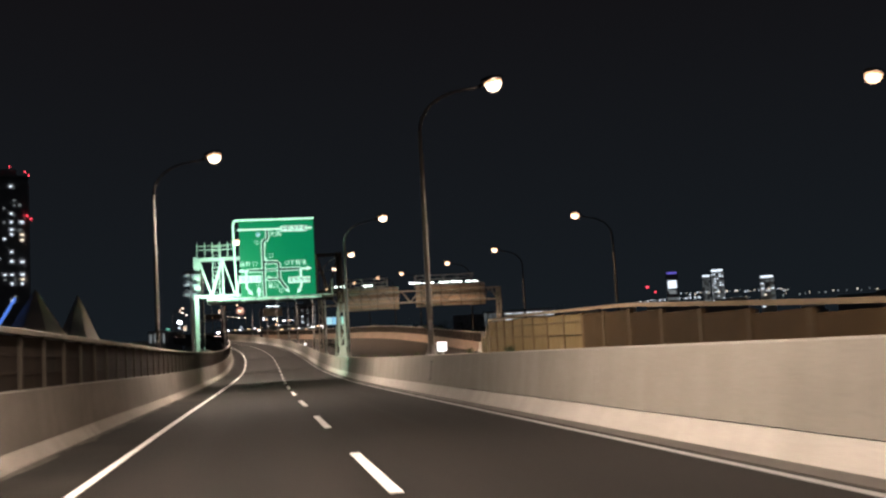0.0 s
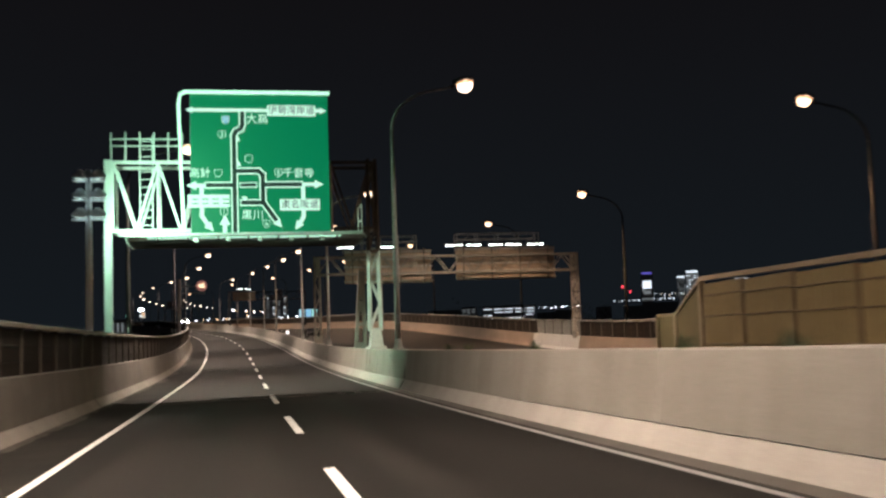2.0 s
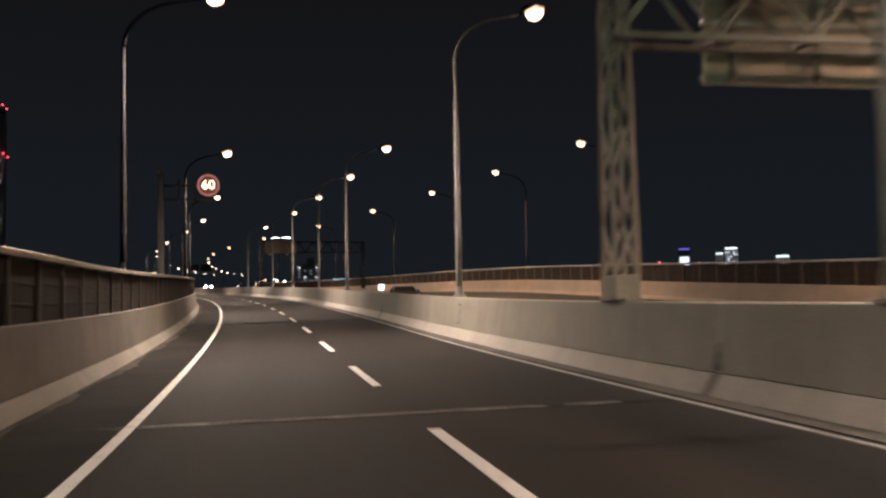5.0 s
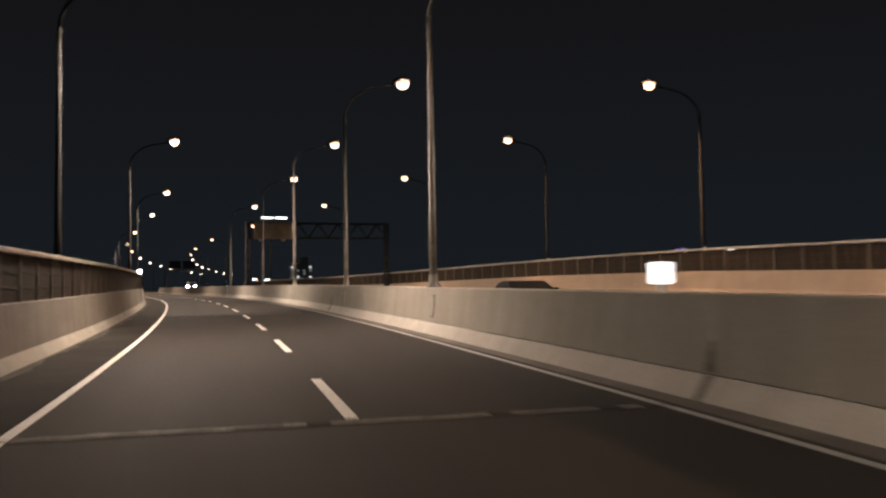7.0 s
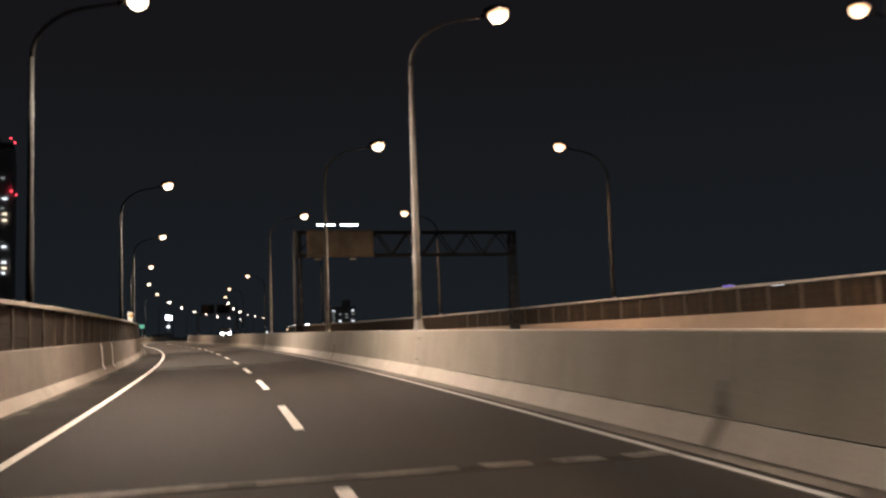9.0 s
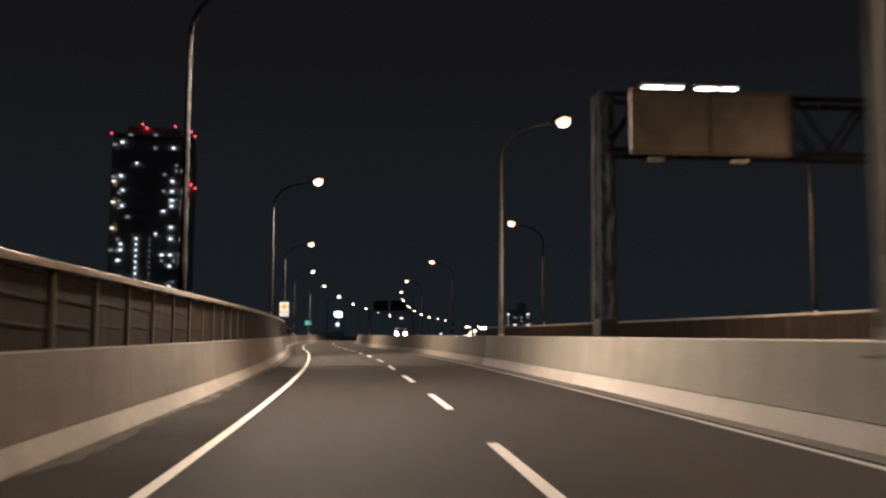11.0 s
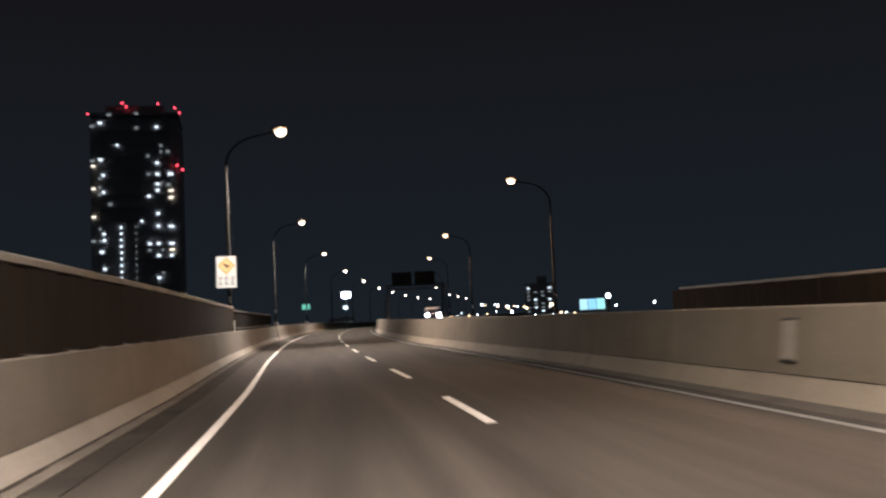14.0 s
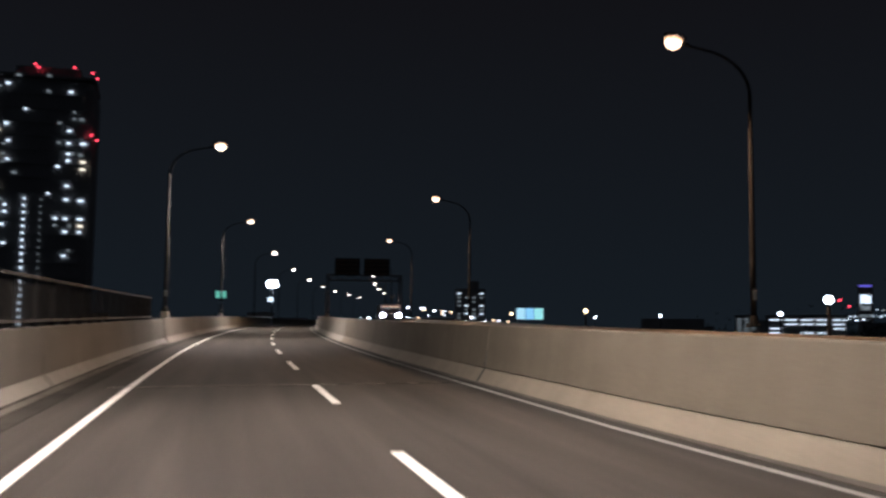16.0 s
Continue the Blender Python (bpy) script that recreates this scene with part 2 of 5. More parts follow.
M_BUILD = grainy("building_wall", (0.38, 0.375, 0.37), (0.50, 0.49, 0.48), 0.7, coarse=0.05, fine=0.8)
M_WINW = glow("lit_window_white", (0.85, 0.95, 1.0), 1.1)
M_WINY = glow("lit_window_yellow", (1.0, 0.86, 0.62), 1.1)
M_WIND = glow("dim_window", (0.65, 0.72, 0.70), 0.22)
M_RED = glow("red_obstruction_light", (1.0, 0.06, 0.09), 2.2)
M_CITYW = glow("city_lamp_white", (0.92, 0.97, 1.0), 8.0)
M_CITYO = glow("city_lamp_orange", (1.0, 0.66, 0.34), 5.0)
M_FOLIAGE = grainy("dark_foliage", (0.03, 0.042, 0.02), (0.06, 0.08, 0.035), 0.8, coarse=1.0, fine=6)

# ---- the road's line: heading in degrees and grade, by metres along the lane line ----
KNOTS = [-60, 0, 40, 80, 120, 160, 200, 240, 280, 320, 360, 420, 480, 560, 640, 740, 1000]
HEADING = [15.65, 15.2, 14.76, 14.29, 15.21, 17.71, 19.9, 22.23, 23.81, 22.86, 20.39, 17.57, 15.8, 14.17, 11.81, 10.28, 8.9]
GRADE = [0.0005, -0.0009, -0.0022, 0.0111, 0.0379, 0.0404, 0.0352, 0.0346, 0.033, 0.0349, 0.0359, 0.031, 0.0266, 0.0307, 0.0314, 0.0308, 0.0301]
_S = np.arange(-60.0, 1001.0, 1.0)
_H = np.radians(np.interp(_S, KNOTS, HEADING))
_X, _Y, _Z = np.cumsum(-np.sin(_H)), np.cumsum(np.cos(_H)), np.cumsum(np.interp(_S, KNOTS, GRADE))
_X, _Y, _Z = _X - _X[60] + 3.96, _Y - _Y[60], _Z - _Z[60] - 7.523


def at(s, lat=0.0, h=0.0):
    """The place s metres along the lane line, lat metres to its right and h above the road."""
    a = float(np.interp(s, _S, _H))
    return Vector((float(np.interp(s, _S, _X)) + lat * math.cos(a), float(np.interp(s, _S, _Y)) + lat * math.sin(a), float(np.interp(s, _S, _Z)) + h))


def base(s, lat=0.0, h=0.0):
    """A pose on the road: x to the right, y ahead, z up."""
    return Matrix.Translation(at(s, lat, h)) @ Matrix.Rotation(float(np.interp(s, _S, _H)), 4, "Z")


def left_shift(s):
    return float(np.interp(s, [12, 50, 95, 142, 187, 238, 272, 290, 312], [0, 0, 0.15, 0, -0.02, 0.1, 0.05, -0.14, -0.22]))


def right_shift(s):
    return float(np.interp(s, [205, 236, 262, 275, 285, 292, 300], [0.0, 0.12, 0.24, 0.2, -0.04, -0.13, -0.37]))


def far_lat(s):
    return float(np.interp(s, [-40, 58, 61, 64, 100, 146, 165, 184, 206, 233, 274, 317], [9.5, 11.7, 12.1, 21.55, 21.6, 21.5, 21.2, 20.3, 18.7, 16.7, 14.7, 13.8]))


def far_rise(s):
    return float(np.interp(s, [90, 114, 146, 165, 184, 206, 233, 274], [0.0, 0.22, 0.55, 0.68, 0.62, 0.38, 0.12, 0.0]))


def fall(lat):
    """The deck leans up to the right, into the curve."""
    return 0.02 * min(max(lat, -5.5), 4.6)


# ---- helpers for meshes ----


def box(bm, centre, size, turn=None, bevel=0.0):
    m = Matrix.Translation(centre) @ (turn or Matrix.Identity(4)) @ Matrix.Diagonal((*size, 1))
    made = bmesh.ops.create_cube(bm, size=1.0, matrix=m)["verts"]
    if bevel:
        edges = list({e for v in made for e in v.link_edges})
        bmesh.ops.bevel(bm, geom=edges, offset=bevel, segments=2, affect="EDGES", profile=0.6)


def rod(bm, a, b, r0, r1=None, sides=8):
    a, b = Vector(a), Vector(b)
    d = b - a
    m = Matrix.Translation((a + b) / 2) @ d.to_track_quat("Z", "Y").to_matrix().to_4x4()
    bmesh.ops.create_cone(bm, cap_ends=True, segments=sides, radius1=r0, radius2=r0 if r1 is None else r1, depth=d.length, matrix=m)


def bar(bm, a, b, w, h=None):
    """A square section from a to b."""
    a, b = Vector(a), Vector(b)
    d = b - a
    box(bm, (a + b) / 2, (w, h or w, d.length), d.to_track_quat("Z", "Y").to_matrix().to_4x4())


def tube(bm, points, radii, sides=10):
    """A round tube through points, with a radius at each."""
    rings = []
    for i, p in enumerate(points):
        p = Vector(p)
        d = (Vector(points[min(i + 1, len(points) - 1)]) - Vector(points[max(i - 1, 0)])).normalized()
        q = d.to_track_quat("Z", "Y").to_matrix()
        rings.append([bm.verts.new(p + q @ Vector((math.cos(2 * math.pi * k / sides), math.sin(2 * math.pi * k / sides), 0)) * radii[i]) for k in range(sides)])
    for a, b in zip(rings, rings[1:]):
        for k in range(sides):
            bm.faces.new((a[k], a[(k + 1) % sides], b[(k + 1) % sides], b[k]))
    bm.faces.new(rings[0][::-1])
    bm.faces.new(rings[-1])


def mesh_of(name, bm, mat, smooth=False):
    me = bpy.data.meshes.new(name)
    bmesh.ops.recalc_face_normals(bm, faces=bm.faces)
    bm.to_mesh(me)
    bm.free()
    me.materials.append(mat)
    if smooth:
        for p in me.polygons:
            p.use_smooth = True
    return me


def part(name, bm, mat, parent, label="", smooth=False):
    ob = new(name, mesh_of(name, bm, mat, smooth) if isinstance(bm, bmesh.types.BMesh) else bm)
    ob.parent = parent
    return tagged(ob, label) if label else ob


def thing(name, m, label, category, group="", kind=""):
    ob = new(name)
    ob.empty_display_size = 0.3
    ob.matrix_world = m
    ob.matrix_basis = m
    return tagged(ob, label, category, group, kind)


def sweep(name, s0, s1, step, profile, mat, closed=True, uv=None):
    """A section (lat, h pairs as a function of s) drawn along the road; the UV is metres along and round, or across and along."""
    n = max(2, int(round((s1 - s0) / step)) + 1)
    verts, faces, uvs = [], [], []
    stations = np.linspace(s0, s1, n)
    rows = [profile(s) for s in stations]
    k = len(rows[0])
    for s, row in zip(stations, rows):
        verts += [at(s, lat, h + fall(lat)) for lat, h in row]
    cum = [0.0]
    for a, b in zip(rows[0], rows[0][1:] + rows[0][:1]):
        cum.append(cum[-1] + math.hypot(b[0] - a[0], b[1] - a[1]))
    span = k if closed else k - 1
    for i in range(n - 1):
        for j in range(span):
            j2 = (j + 1) % k
            faces.append((i * k + j, i * k + j2, (i + 1) * k + j2, (i + 1) * k + j))
            if uv == "plan":
                uvs.append([(rows[i][j][0], stations[i]), (rows[i][j2][0], stations[i]), (rows[i + 1][j2][0], stations[i + 1]), (rows[i + 1][j][0], stations[i + 1])])
            else:
                uvs.append([(stations[i], cum[j]), (stations[i], cum[j + 1]), (stations[i + 1], cum[j + 1]), (stations[i + 1], cum[j])])
    if closed:
        faces += [tuple(range(k))[::-1], tuple((n - 1) * k + j for j in range(k))]
        uvs += [[(stations[0], 0.0)] * k, [(stations[-1], 0.0)] * k]
    me = bpy.data.meshes.new(name)
    me.from_pydata(verts, [], faces)
    layer = me.uv_layers.new(name="UVMap")
    flat = [c for f in uvs for p in f for c in p]
    layer.data.foreach_set("uv", flat)
    me.materials.append(mat)
    me.update()
    return me

# ---- ground, decks and barriers ----
bm = bmesh.new()
bmesh.ops.create_grid(bm, x_segments=40, y_segments=40, size=4500.0, matrix=Matrix.Translation((0, 1200, -24)))
tagged(new("ground", mesh_of("ground", bm, M_GROUND)), "dark city ground below the elevated expressway", "ground", kind="structure")

S0, S1, S2 = -40.0, 340.0, 990.0

road = tagged(new("road", sweep("road", S0, S2, 4.0, lambda s: [(-5.3, -0.02), (4.05 + right_shift(s), -0.02), (4.05 + right_shift(s), -0.9), (-5.3, -0.9)], M_ASPHALT, uv="plan")),
              "dark asphalt deck of an elevated two-lane expressway", "road", kind="structure")
opposite = tagged(new("road_opposite", sweep("road_opposite", S0, S2, 4.0, lambda s: [(4.05 + right_shift(s), -0.021), (far_lat(s), far_rise(s) - 0.02), (far_lat(s), -0.9), (4.05 + right_shift(s), -0.9)], M_ASPHALT, uv="plan")),
                  "dark asphalt carriageway of the opposite direction", "road", kind="structure")


def edge_line(name, lat, s0, s1, parent, wide=0.13, paint=M_PAINT):
    part(name, sweep(name, s0, s1, 2.0, lambda s: [(lat(s) - wide / 2, -0.018), (lat(s) + wide / 2, -0.018), (lat(s) + wide / 2, -0.012), (lat(s) - wide / 2, -0.012)], paint), None, parent)


edge_line("edge_line", lambda s: -3.38 + left_shift(s), S0, S2, road)
edge_line("edge_line", lambda s: float(np.interp(s, [280, 292, 300], [3.29, 3.2, 2.97])), S0, S2, road, 0.10, M_PAINT_DULL)
edge_line("edge_line", lambda s: 5.6 + right_shift(s), S0, S2, opposite, 0.12, M_PAINT_DULL)
edge_line("edge_line", lambda s: far_lat(s) - 1.5, S0, S2, opposite, 0.12, M_PAINT_DULL)
def lane_shift(s):
    """The lane dashes stray a little from the road's line."""
    return float(np.interp(s, [230, 243, 270, 285, 300], [0.0, 0.17, 0.15, 0.05, -0.03]))


DASH_INDEX = [-5, 0, 3, 6, 10, 13, 19, 22, 24, 26, 27, 28, 50]
DASH_END = [-36.0, 14.1, 44.5, 74.3, 114.4, 146.4, 206.0, 236.5, 257.0, 277.7, 288.1, 298.4, 528.0]
for k in range(-5, 50):
    s = float(np.interp(k, DASH_INDEX, DASH_END))
    part("lane_dash", sweep("lane_dash", s - 4.5, s, 1.1, lambda q: [(lane_shift(q) - 0.068, -0.018), (lane_shift(q) + 0.068, -0.018), (lane_shift(q) + 0.068, -0.012), (lane_shift(q) - 0.068, -0.012)], M_PAINT), None, road)
for k in range(16, 52):
    s = 10.0 * k
    part("lane_dash", sweep("lane_dash", s - 4.0, s, 2.0, lambda q: [((5.6 + far_lat(q)) / 2 - 0.075, far_rise(q) / 2 - 0.018), ((5.6 + far_lat(q)) / 2 + 0.075, far_rise(q) / 2 - 0.018),
         ((5.6 + far_lat(q)) / 2 + 0.075, far_rise(q) / 2 - 0.010), ((5.6 + far_lat(q)) / 2 - 0.075, far_rise(q) / 2 - 0.010)], M_PAINT), None, opposite)

JOINTS = [-4.0, 63.2, 96.0, 131.0, 167.0, 200.8, 236.3, 309.0]
bm = bmesh.new()
box(bm, (0, 0, 0), (0.228, 0.2, 0.02))
joint_plate = mesh_of("joint_plate", bm, M_JOINT)
for s in JOINTS:
    joint = thing("expansion_joint", base(s, 0, 0) @ Matrix.Rotation(-0.02, 4, "Y"), "worn steel finger joint across the asphalt deck", "expansion joint", "deck joints")
    rng = random.Random(int(s * 10))
    for k in range(34):
        x = -4.0 + k * 0.235
        if rng.random() > (0.96 if x < 1.0 else 0.6):
            continue
        ob = part("joint_plate", joint_plate, None, joint)
        ob.matrix_basis = Matrix.Translation((x + 0.115, rng.uniform(-0.03, 0.03), -0.0245)) @ Matrix.Diagonal((1.0, rng.uniform(0.65, 1.3), 1.0, 1.0))
    bm = bmesh.new()
    box(bm, (-0.05, 0, -0.0275), (8.0, 0.44, 0.02))
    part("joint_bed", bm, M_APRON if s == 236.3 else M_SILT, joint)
    bm = bmesh.new()
    box(bm, (-0.05, 0.02, -0.014), (8.0, 0.03, 0.008))
    part("joint_seal", bm, M_RUBBER, joint)

# gutters beside the kerbs
ls = left_shift
for name, prof, mat, p, q in (
        ("shoulder_left", lambda s: [(-4.95 + ls(s), -0.02), (-3.46 + ls(s), -0.02), (-3.46 + ls(s), -0.0145), (-4.95 + ls(s), -0.004)], M_SHOULDER_DARK, S0, 236.0),
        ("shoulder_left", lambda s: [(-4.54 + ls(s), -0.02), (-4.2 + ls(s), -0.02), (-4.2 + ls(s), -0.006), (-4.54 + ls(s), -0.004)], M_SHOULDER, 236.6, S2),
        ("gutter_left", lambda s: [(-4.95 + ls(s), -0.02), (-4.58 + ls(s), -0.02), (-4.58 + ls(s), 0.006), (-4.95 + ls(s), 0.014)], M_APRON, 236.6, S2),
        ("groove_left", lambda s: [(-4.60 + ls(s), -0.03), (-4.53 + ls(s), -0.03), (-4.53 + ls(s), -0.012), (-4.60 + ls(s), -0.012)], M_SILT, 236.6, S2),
        ("gutter_right", lambda s: [(3.42 + right_shift(s) * 0.5, -0.02), (3.80 + right_shift(s), -0.02), (3.80 + right_shift(s), 0.004), (3.42 + right_shift(s) * 0.5, -0.006)], M_GUTTER, S0, S2)):
    tagged(new(name, sweep(name, p, q, 4.0, prof, mat)), "dusty gutter strip along the barrier foot", "gutter", kind="structure")


def barrier(name, label, prof, mat, s0, s1, unit=10.0, joints=JOINTS):
    """A cast barrier in lengths, with open joints between them, wider over the deck joints."""
    wall = thing(name, Matrix.Identity(4), label, "barrier wall", kind="structure")
    stops = [s0] + [s for s in joints if s0 < s < s1] + [s1]
    for p, q in zip(stops, stops[1:]):
        n = max(1, int(round((q - p) / unit)))
        for k in range(n):
            u, v = p + (q - p) * k / n, p + (q - p) * (k + 1) / n
            part("barrier_unit", sweep("barrier_unit", u + (0.022 if k == 0 else 0.008), v - (0.022 if k == n - 1 else 0.008), 2.0, prof, mat), None, wall)
    for s in stops[1:-1]:
        # a seal set back in the gap, and soot where water runs out of it
        side = 1 if prof(s)[0][0] > 0 else -1
        part("joint_filler", sweep("joint_filler", s - 0.021, s + 0.021, 0.2, lambda q: [(a + side * 0.02, b - 0.012) for a, b in prof(q)], M_RUBBER), None, wall)
        if len(prof(s)) < 12:
            continue
        (x1, z1), (x2, z2), (x5, z5), (x6, z6) = [prof(s)[k] for k in (1, 2, 5, 6)]
        for lo, hi, wide in ((0.02, 0.30, 0.16), (0.02, 0.13, 0.25), (0.02, 0.42, 0.07)):
            up = [x5 + (x6 - x5) * f for f in (lo, hi)]
            zs = [z5 + (z6 - z5) * f for f in (lo, hi)]
            lift = 0.003 + 0.0012 * wide
            part("soot_run", sweep("soot_run", s - wide / 2, s + wide / 2, 1.0, lambda q: [(up[0] - side * lift, zs[0]), (up[1] - side * lift, zs[1]), (up[1] + side * 0.004, zs[1]), (up[0] + side * 0.004, zs[0])], M_SOOT), None, wall)
        part("soot_run", sweep("soot_run", s - 0.10, s + 0.10, 1.0, lambda q: [(x1 - side * 0.003, z1 + 0.003), (x2 - side * 0.003, z2 + 0.003), (x2 + side * 0.004, z2 - 0.003), (x1 + side * 0.004, z1 - 0.003)], M_SOOT), None, wall)
    return wall


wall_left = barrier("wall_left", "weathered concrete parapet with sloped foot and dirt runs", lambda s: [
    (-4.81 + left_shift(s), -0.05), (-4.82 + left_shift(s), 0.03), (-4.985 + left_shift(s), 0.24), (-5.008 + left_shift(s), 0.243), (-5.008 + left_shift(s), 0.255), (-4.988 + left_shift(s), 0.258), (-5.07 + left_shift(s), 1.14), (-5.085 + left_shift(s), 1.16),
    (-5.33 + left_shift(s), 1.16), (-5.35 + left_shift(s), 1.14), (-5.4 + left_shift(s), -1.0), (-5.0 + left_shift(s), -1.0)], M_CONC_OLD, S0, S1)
# paler units past 236 m stand in for headlight on the parapet
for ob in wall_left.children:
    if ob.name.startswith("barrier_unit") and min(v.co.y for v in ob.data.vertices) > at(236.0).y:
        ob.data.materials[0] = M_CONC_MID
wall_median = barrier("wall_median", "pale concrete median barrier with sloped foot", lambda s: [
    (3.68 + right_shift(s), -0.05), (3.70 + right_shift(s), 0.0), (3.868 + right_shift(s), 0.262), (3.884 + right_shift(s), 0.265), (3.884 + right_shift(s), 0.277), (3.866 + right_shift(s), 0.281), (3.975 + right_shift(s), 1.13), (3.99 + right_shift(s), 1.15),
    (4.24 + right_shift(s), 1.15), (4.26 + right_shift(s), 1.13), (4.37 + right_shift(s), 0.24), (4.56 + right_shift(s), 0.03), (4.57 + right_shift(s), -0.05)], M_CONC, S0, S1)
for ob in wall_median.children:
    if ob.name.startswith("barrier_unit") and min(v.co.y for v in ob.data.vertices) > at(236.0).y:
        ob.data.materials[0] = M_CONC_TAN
wall_far = barrier("wall_far", "brownish concrete parapet of the opposite carriageway", lambda s: [
    (far_lat(s) - 0.45, far_rise(s) - 0.15), (far_lat(s) - 0.44, far_rise(s) - 0.06), (far_lat(s) - 0.25, far_rise(s) + 0.16), (far_lat(s) - 0.11, far_rise(s) + 0.96),
    (far_lat(s) - 0.10, far_rise(s) + 0.98), (far_lat(s) + 0.15, far_rise(s) + 0.98), (far_lat(s) + 0.17, far_rise(s) + 0.96), (far_lat(s) + 0.2, -1.0)], M_CONC_FAR, 64.0, S1, joints=[99.4, 110.0] + JOINTS[3:])
for ob in [o for o in wall_far.children if o.name.startswith("barrier_unit")][4:5]:
    ob.data.materials[0] = concrete("new_pale_concrete", (0.45, 0.44, 0.42), (0.55, 0.54, 0.52))
tagged(new("road_ramp", sweep("road_ramp", S0, 110.0, 5.0, lambda s: [(far_lat(s) + 0.25, -0.12), (24.5, -0.12), (24.5, -0.9), (far_lat(s) + 0.25, -0.9)], M_ASPHALT, uv="plan")), "asphalt deck of a joining ramp", "road", kind="structure")
tagged(new("wall_ramp", sweep("wall_ramp", S0, 92.0, 4.0, lambda s: [(22.0, -0.12), (22.15, 1.0), (22.45, 1.0), (22.6, -0.12)], M_CONC_FAR)), "concrete parapet of a joining ramp", "barrier wall", kind="structure")
for name, label, lo, hi, h in (("wall_left_far", "concrete parapet running on into the distance", -5.28, -5.5, 1.2), ("wall_median_far", "concrete median running on into the distance", 3.63, 3.9, 1.15), ("wall_far_end", "far parapet running on into the distance", 13.7, 13.95, 1.0)):
    side = -1 if lo < 0 else 1
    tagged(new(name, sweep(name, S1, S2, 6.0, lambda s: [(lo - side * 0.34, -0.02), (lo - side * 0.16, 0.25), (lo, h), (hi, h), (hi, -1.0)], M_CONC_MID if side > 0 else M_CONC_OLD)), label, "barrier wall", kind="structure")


# dirt runs down the median beside the column's foot
M_RUN = grainy("dirt_run", (0.10, 0.095, 0.08), (0.22, 0.21, 0.185), 0.9, coarse=3.0, fine=20, relief=0.1, spec=0.2)
for s, wide, low, high in ((72.93, 0.05, 0.29, 1.12), (72.80, 0.08, 0.29, 1.10), (72.62, 0.04, 0.29, 0.80), (72.35, 0.05, 0.29, 0.55), (71.98, 0.07, 0.29, 0.93), (71.84, 0.10, 0.29, 0.78), (71.66, 0.05, 0.29, 0.60),
                           (71.36, 0.10, 0.29, 0.70), (71.18, 0.06, 0.29, 0.52), (70.96, 0.08, 0.29, 0.62), (70.6, 0.05, 0.29, 0.47), (69.66, 0.06, 0.29, 0.90), (69.58, 0.04, 0.5, 0.70), (69.6, 3.9, 0.283, 0.297)):
    x = [3.866 + (z - 0.281) * 0.128 for z in (low, high)]
    part("dirt_run", sweep("dirt_run", s, s + wide, 1.0, lambda q: [(x[0] - 0.003, low), (x[1] - 0.002, high), (x[1] + 0.004, high), (x[0] + 0.004, low)], M_RUN), None, wall_median)


def noise_fence(name, label, lat, rise, s0, s1, foot, top, inner):
    """Posts every two metres, a panel in each bay and a cap along the top."""
    fence = thing(name, Matrix.Identity(4), label, "noise barrier")
    bm = bmesh.new()
    box(bm, (0, 0, (top - foot - 0.1) / 2), (0.125, 0.012, top - foot - 0.1))
    for side in (-1, 1):
        box(bm, (side * 0.056, 0, (top - foot - 0.1) / 2), (0.012, 0.115, top - foot - 0.1))
    box(bm, (0, 0, 0.01), (0.22, 0.2, 0.02))
    post = mesh_of("post", bm, M_POST)
    w, hgt = 1.90, top - foot - 0.11
    bm = bmesh.new()
    box(bm, (inner * 0.055, 0, hgt / 2), (0.05, 1.985, hgt), bevel=0.006)
    flat = mesh_of("panel", bm, M_PANEL_FLAT)
    edge = []
    for k in range(4):
        z = 0.04 + (hgt - 0.08) * k / 3
        edge += [(0.0225, z - 0.022), (0.0325, z - 0.016), (0.0325, z + 0.016), (0.0225, z + 0.022)]
    bm = bmesh.new()
    outline = edge + [(-x, z) for x, z in reversed(edge)]
    ends = [[bm.verts.new((x, y, z)) for x, z in outline] for y in (-w / 2, w / 2)]
    count = len(outline)
    for k in range(count):
        bm.faces.new((ends[0][k], ends[0][(k + 1) % count], ends[1][(k + 1) % count], ends[1][k]))
    bm.faces.new(ends[0][::-1])
    bm.faces.new(ends[1])
    panel = mesh_of("panel", bm, M_PANEL)
    pale = panel.copy()
    pale.materials[0] = M_RAIL
    s = s0
    while s < s1:
        for nm, me, q in (("post", post, s), ("panel", flat if s > 226 else pale if inner < 0 and 99 < s < 109 else panel, s + 1.0)):
            ob = new(nm, me)
            ob.parent = fence
            skew = lat(q + 0.9) - lat(q - 0.9)
            ob.matrix_basis = base(q, lat(q), rise(q) + foot) @ Matrix.Rotation(-math.atan(skew / 1.8), 4, "Z") @ Matrix.Diagonal((1.0, math.hypot(1.0, skew / 1.8) if nm == "panel" else 1.0, 1.0, 1.0))
        s += 2.0
    part("cap_rail", sweep("cap_rail", s0 - 0.1, s1 + 0.1, 2.0, lambda q: [(lat(q) - 0.09, rise(q) + top - 0.1 - fall(lat(q))), (lat(q) - 0.09, rise(q) + top - 0.015 - fall(lat(q))), (lat(q) - 0.075, rise(q) + top - fall(lat(q))), (lat(q) + 0.075, rise(q) + top - fall(lat(q))),
                                                                           (lat(q) + 0.09, rise(q) + top - 0.015 - fall(lat(q))), (lat(q) + 0.09, rise(q) + top - 0.1 - fall(lat(q)))], M_RAIL), None, fence, "pale grey metal cap rail")
    return fence


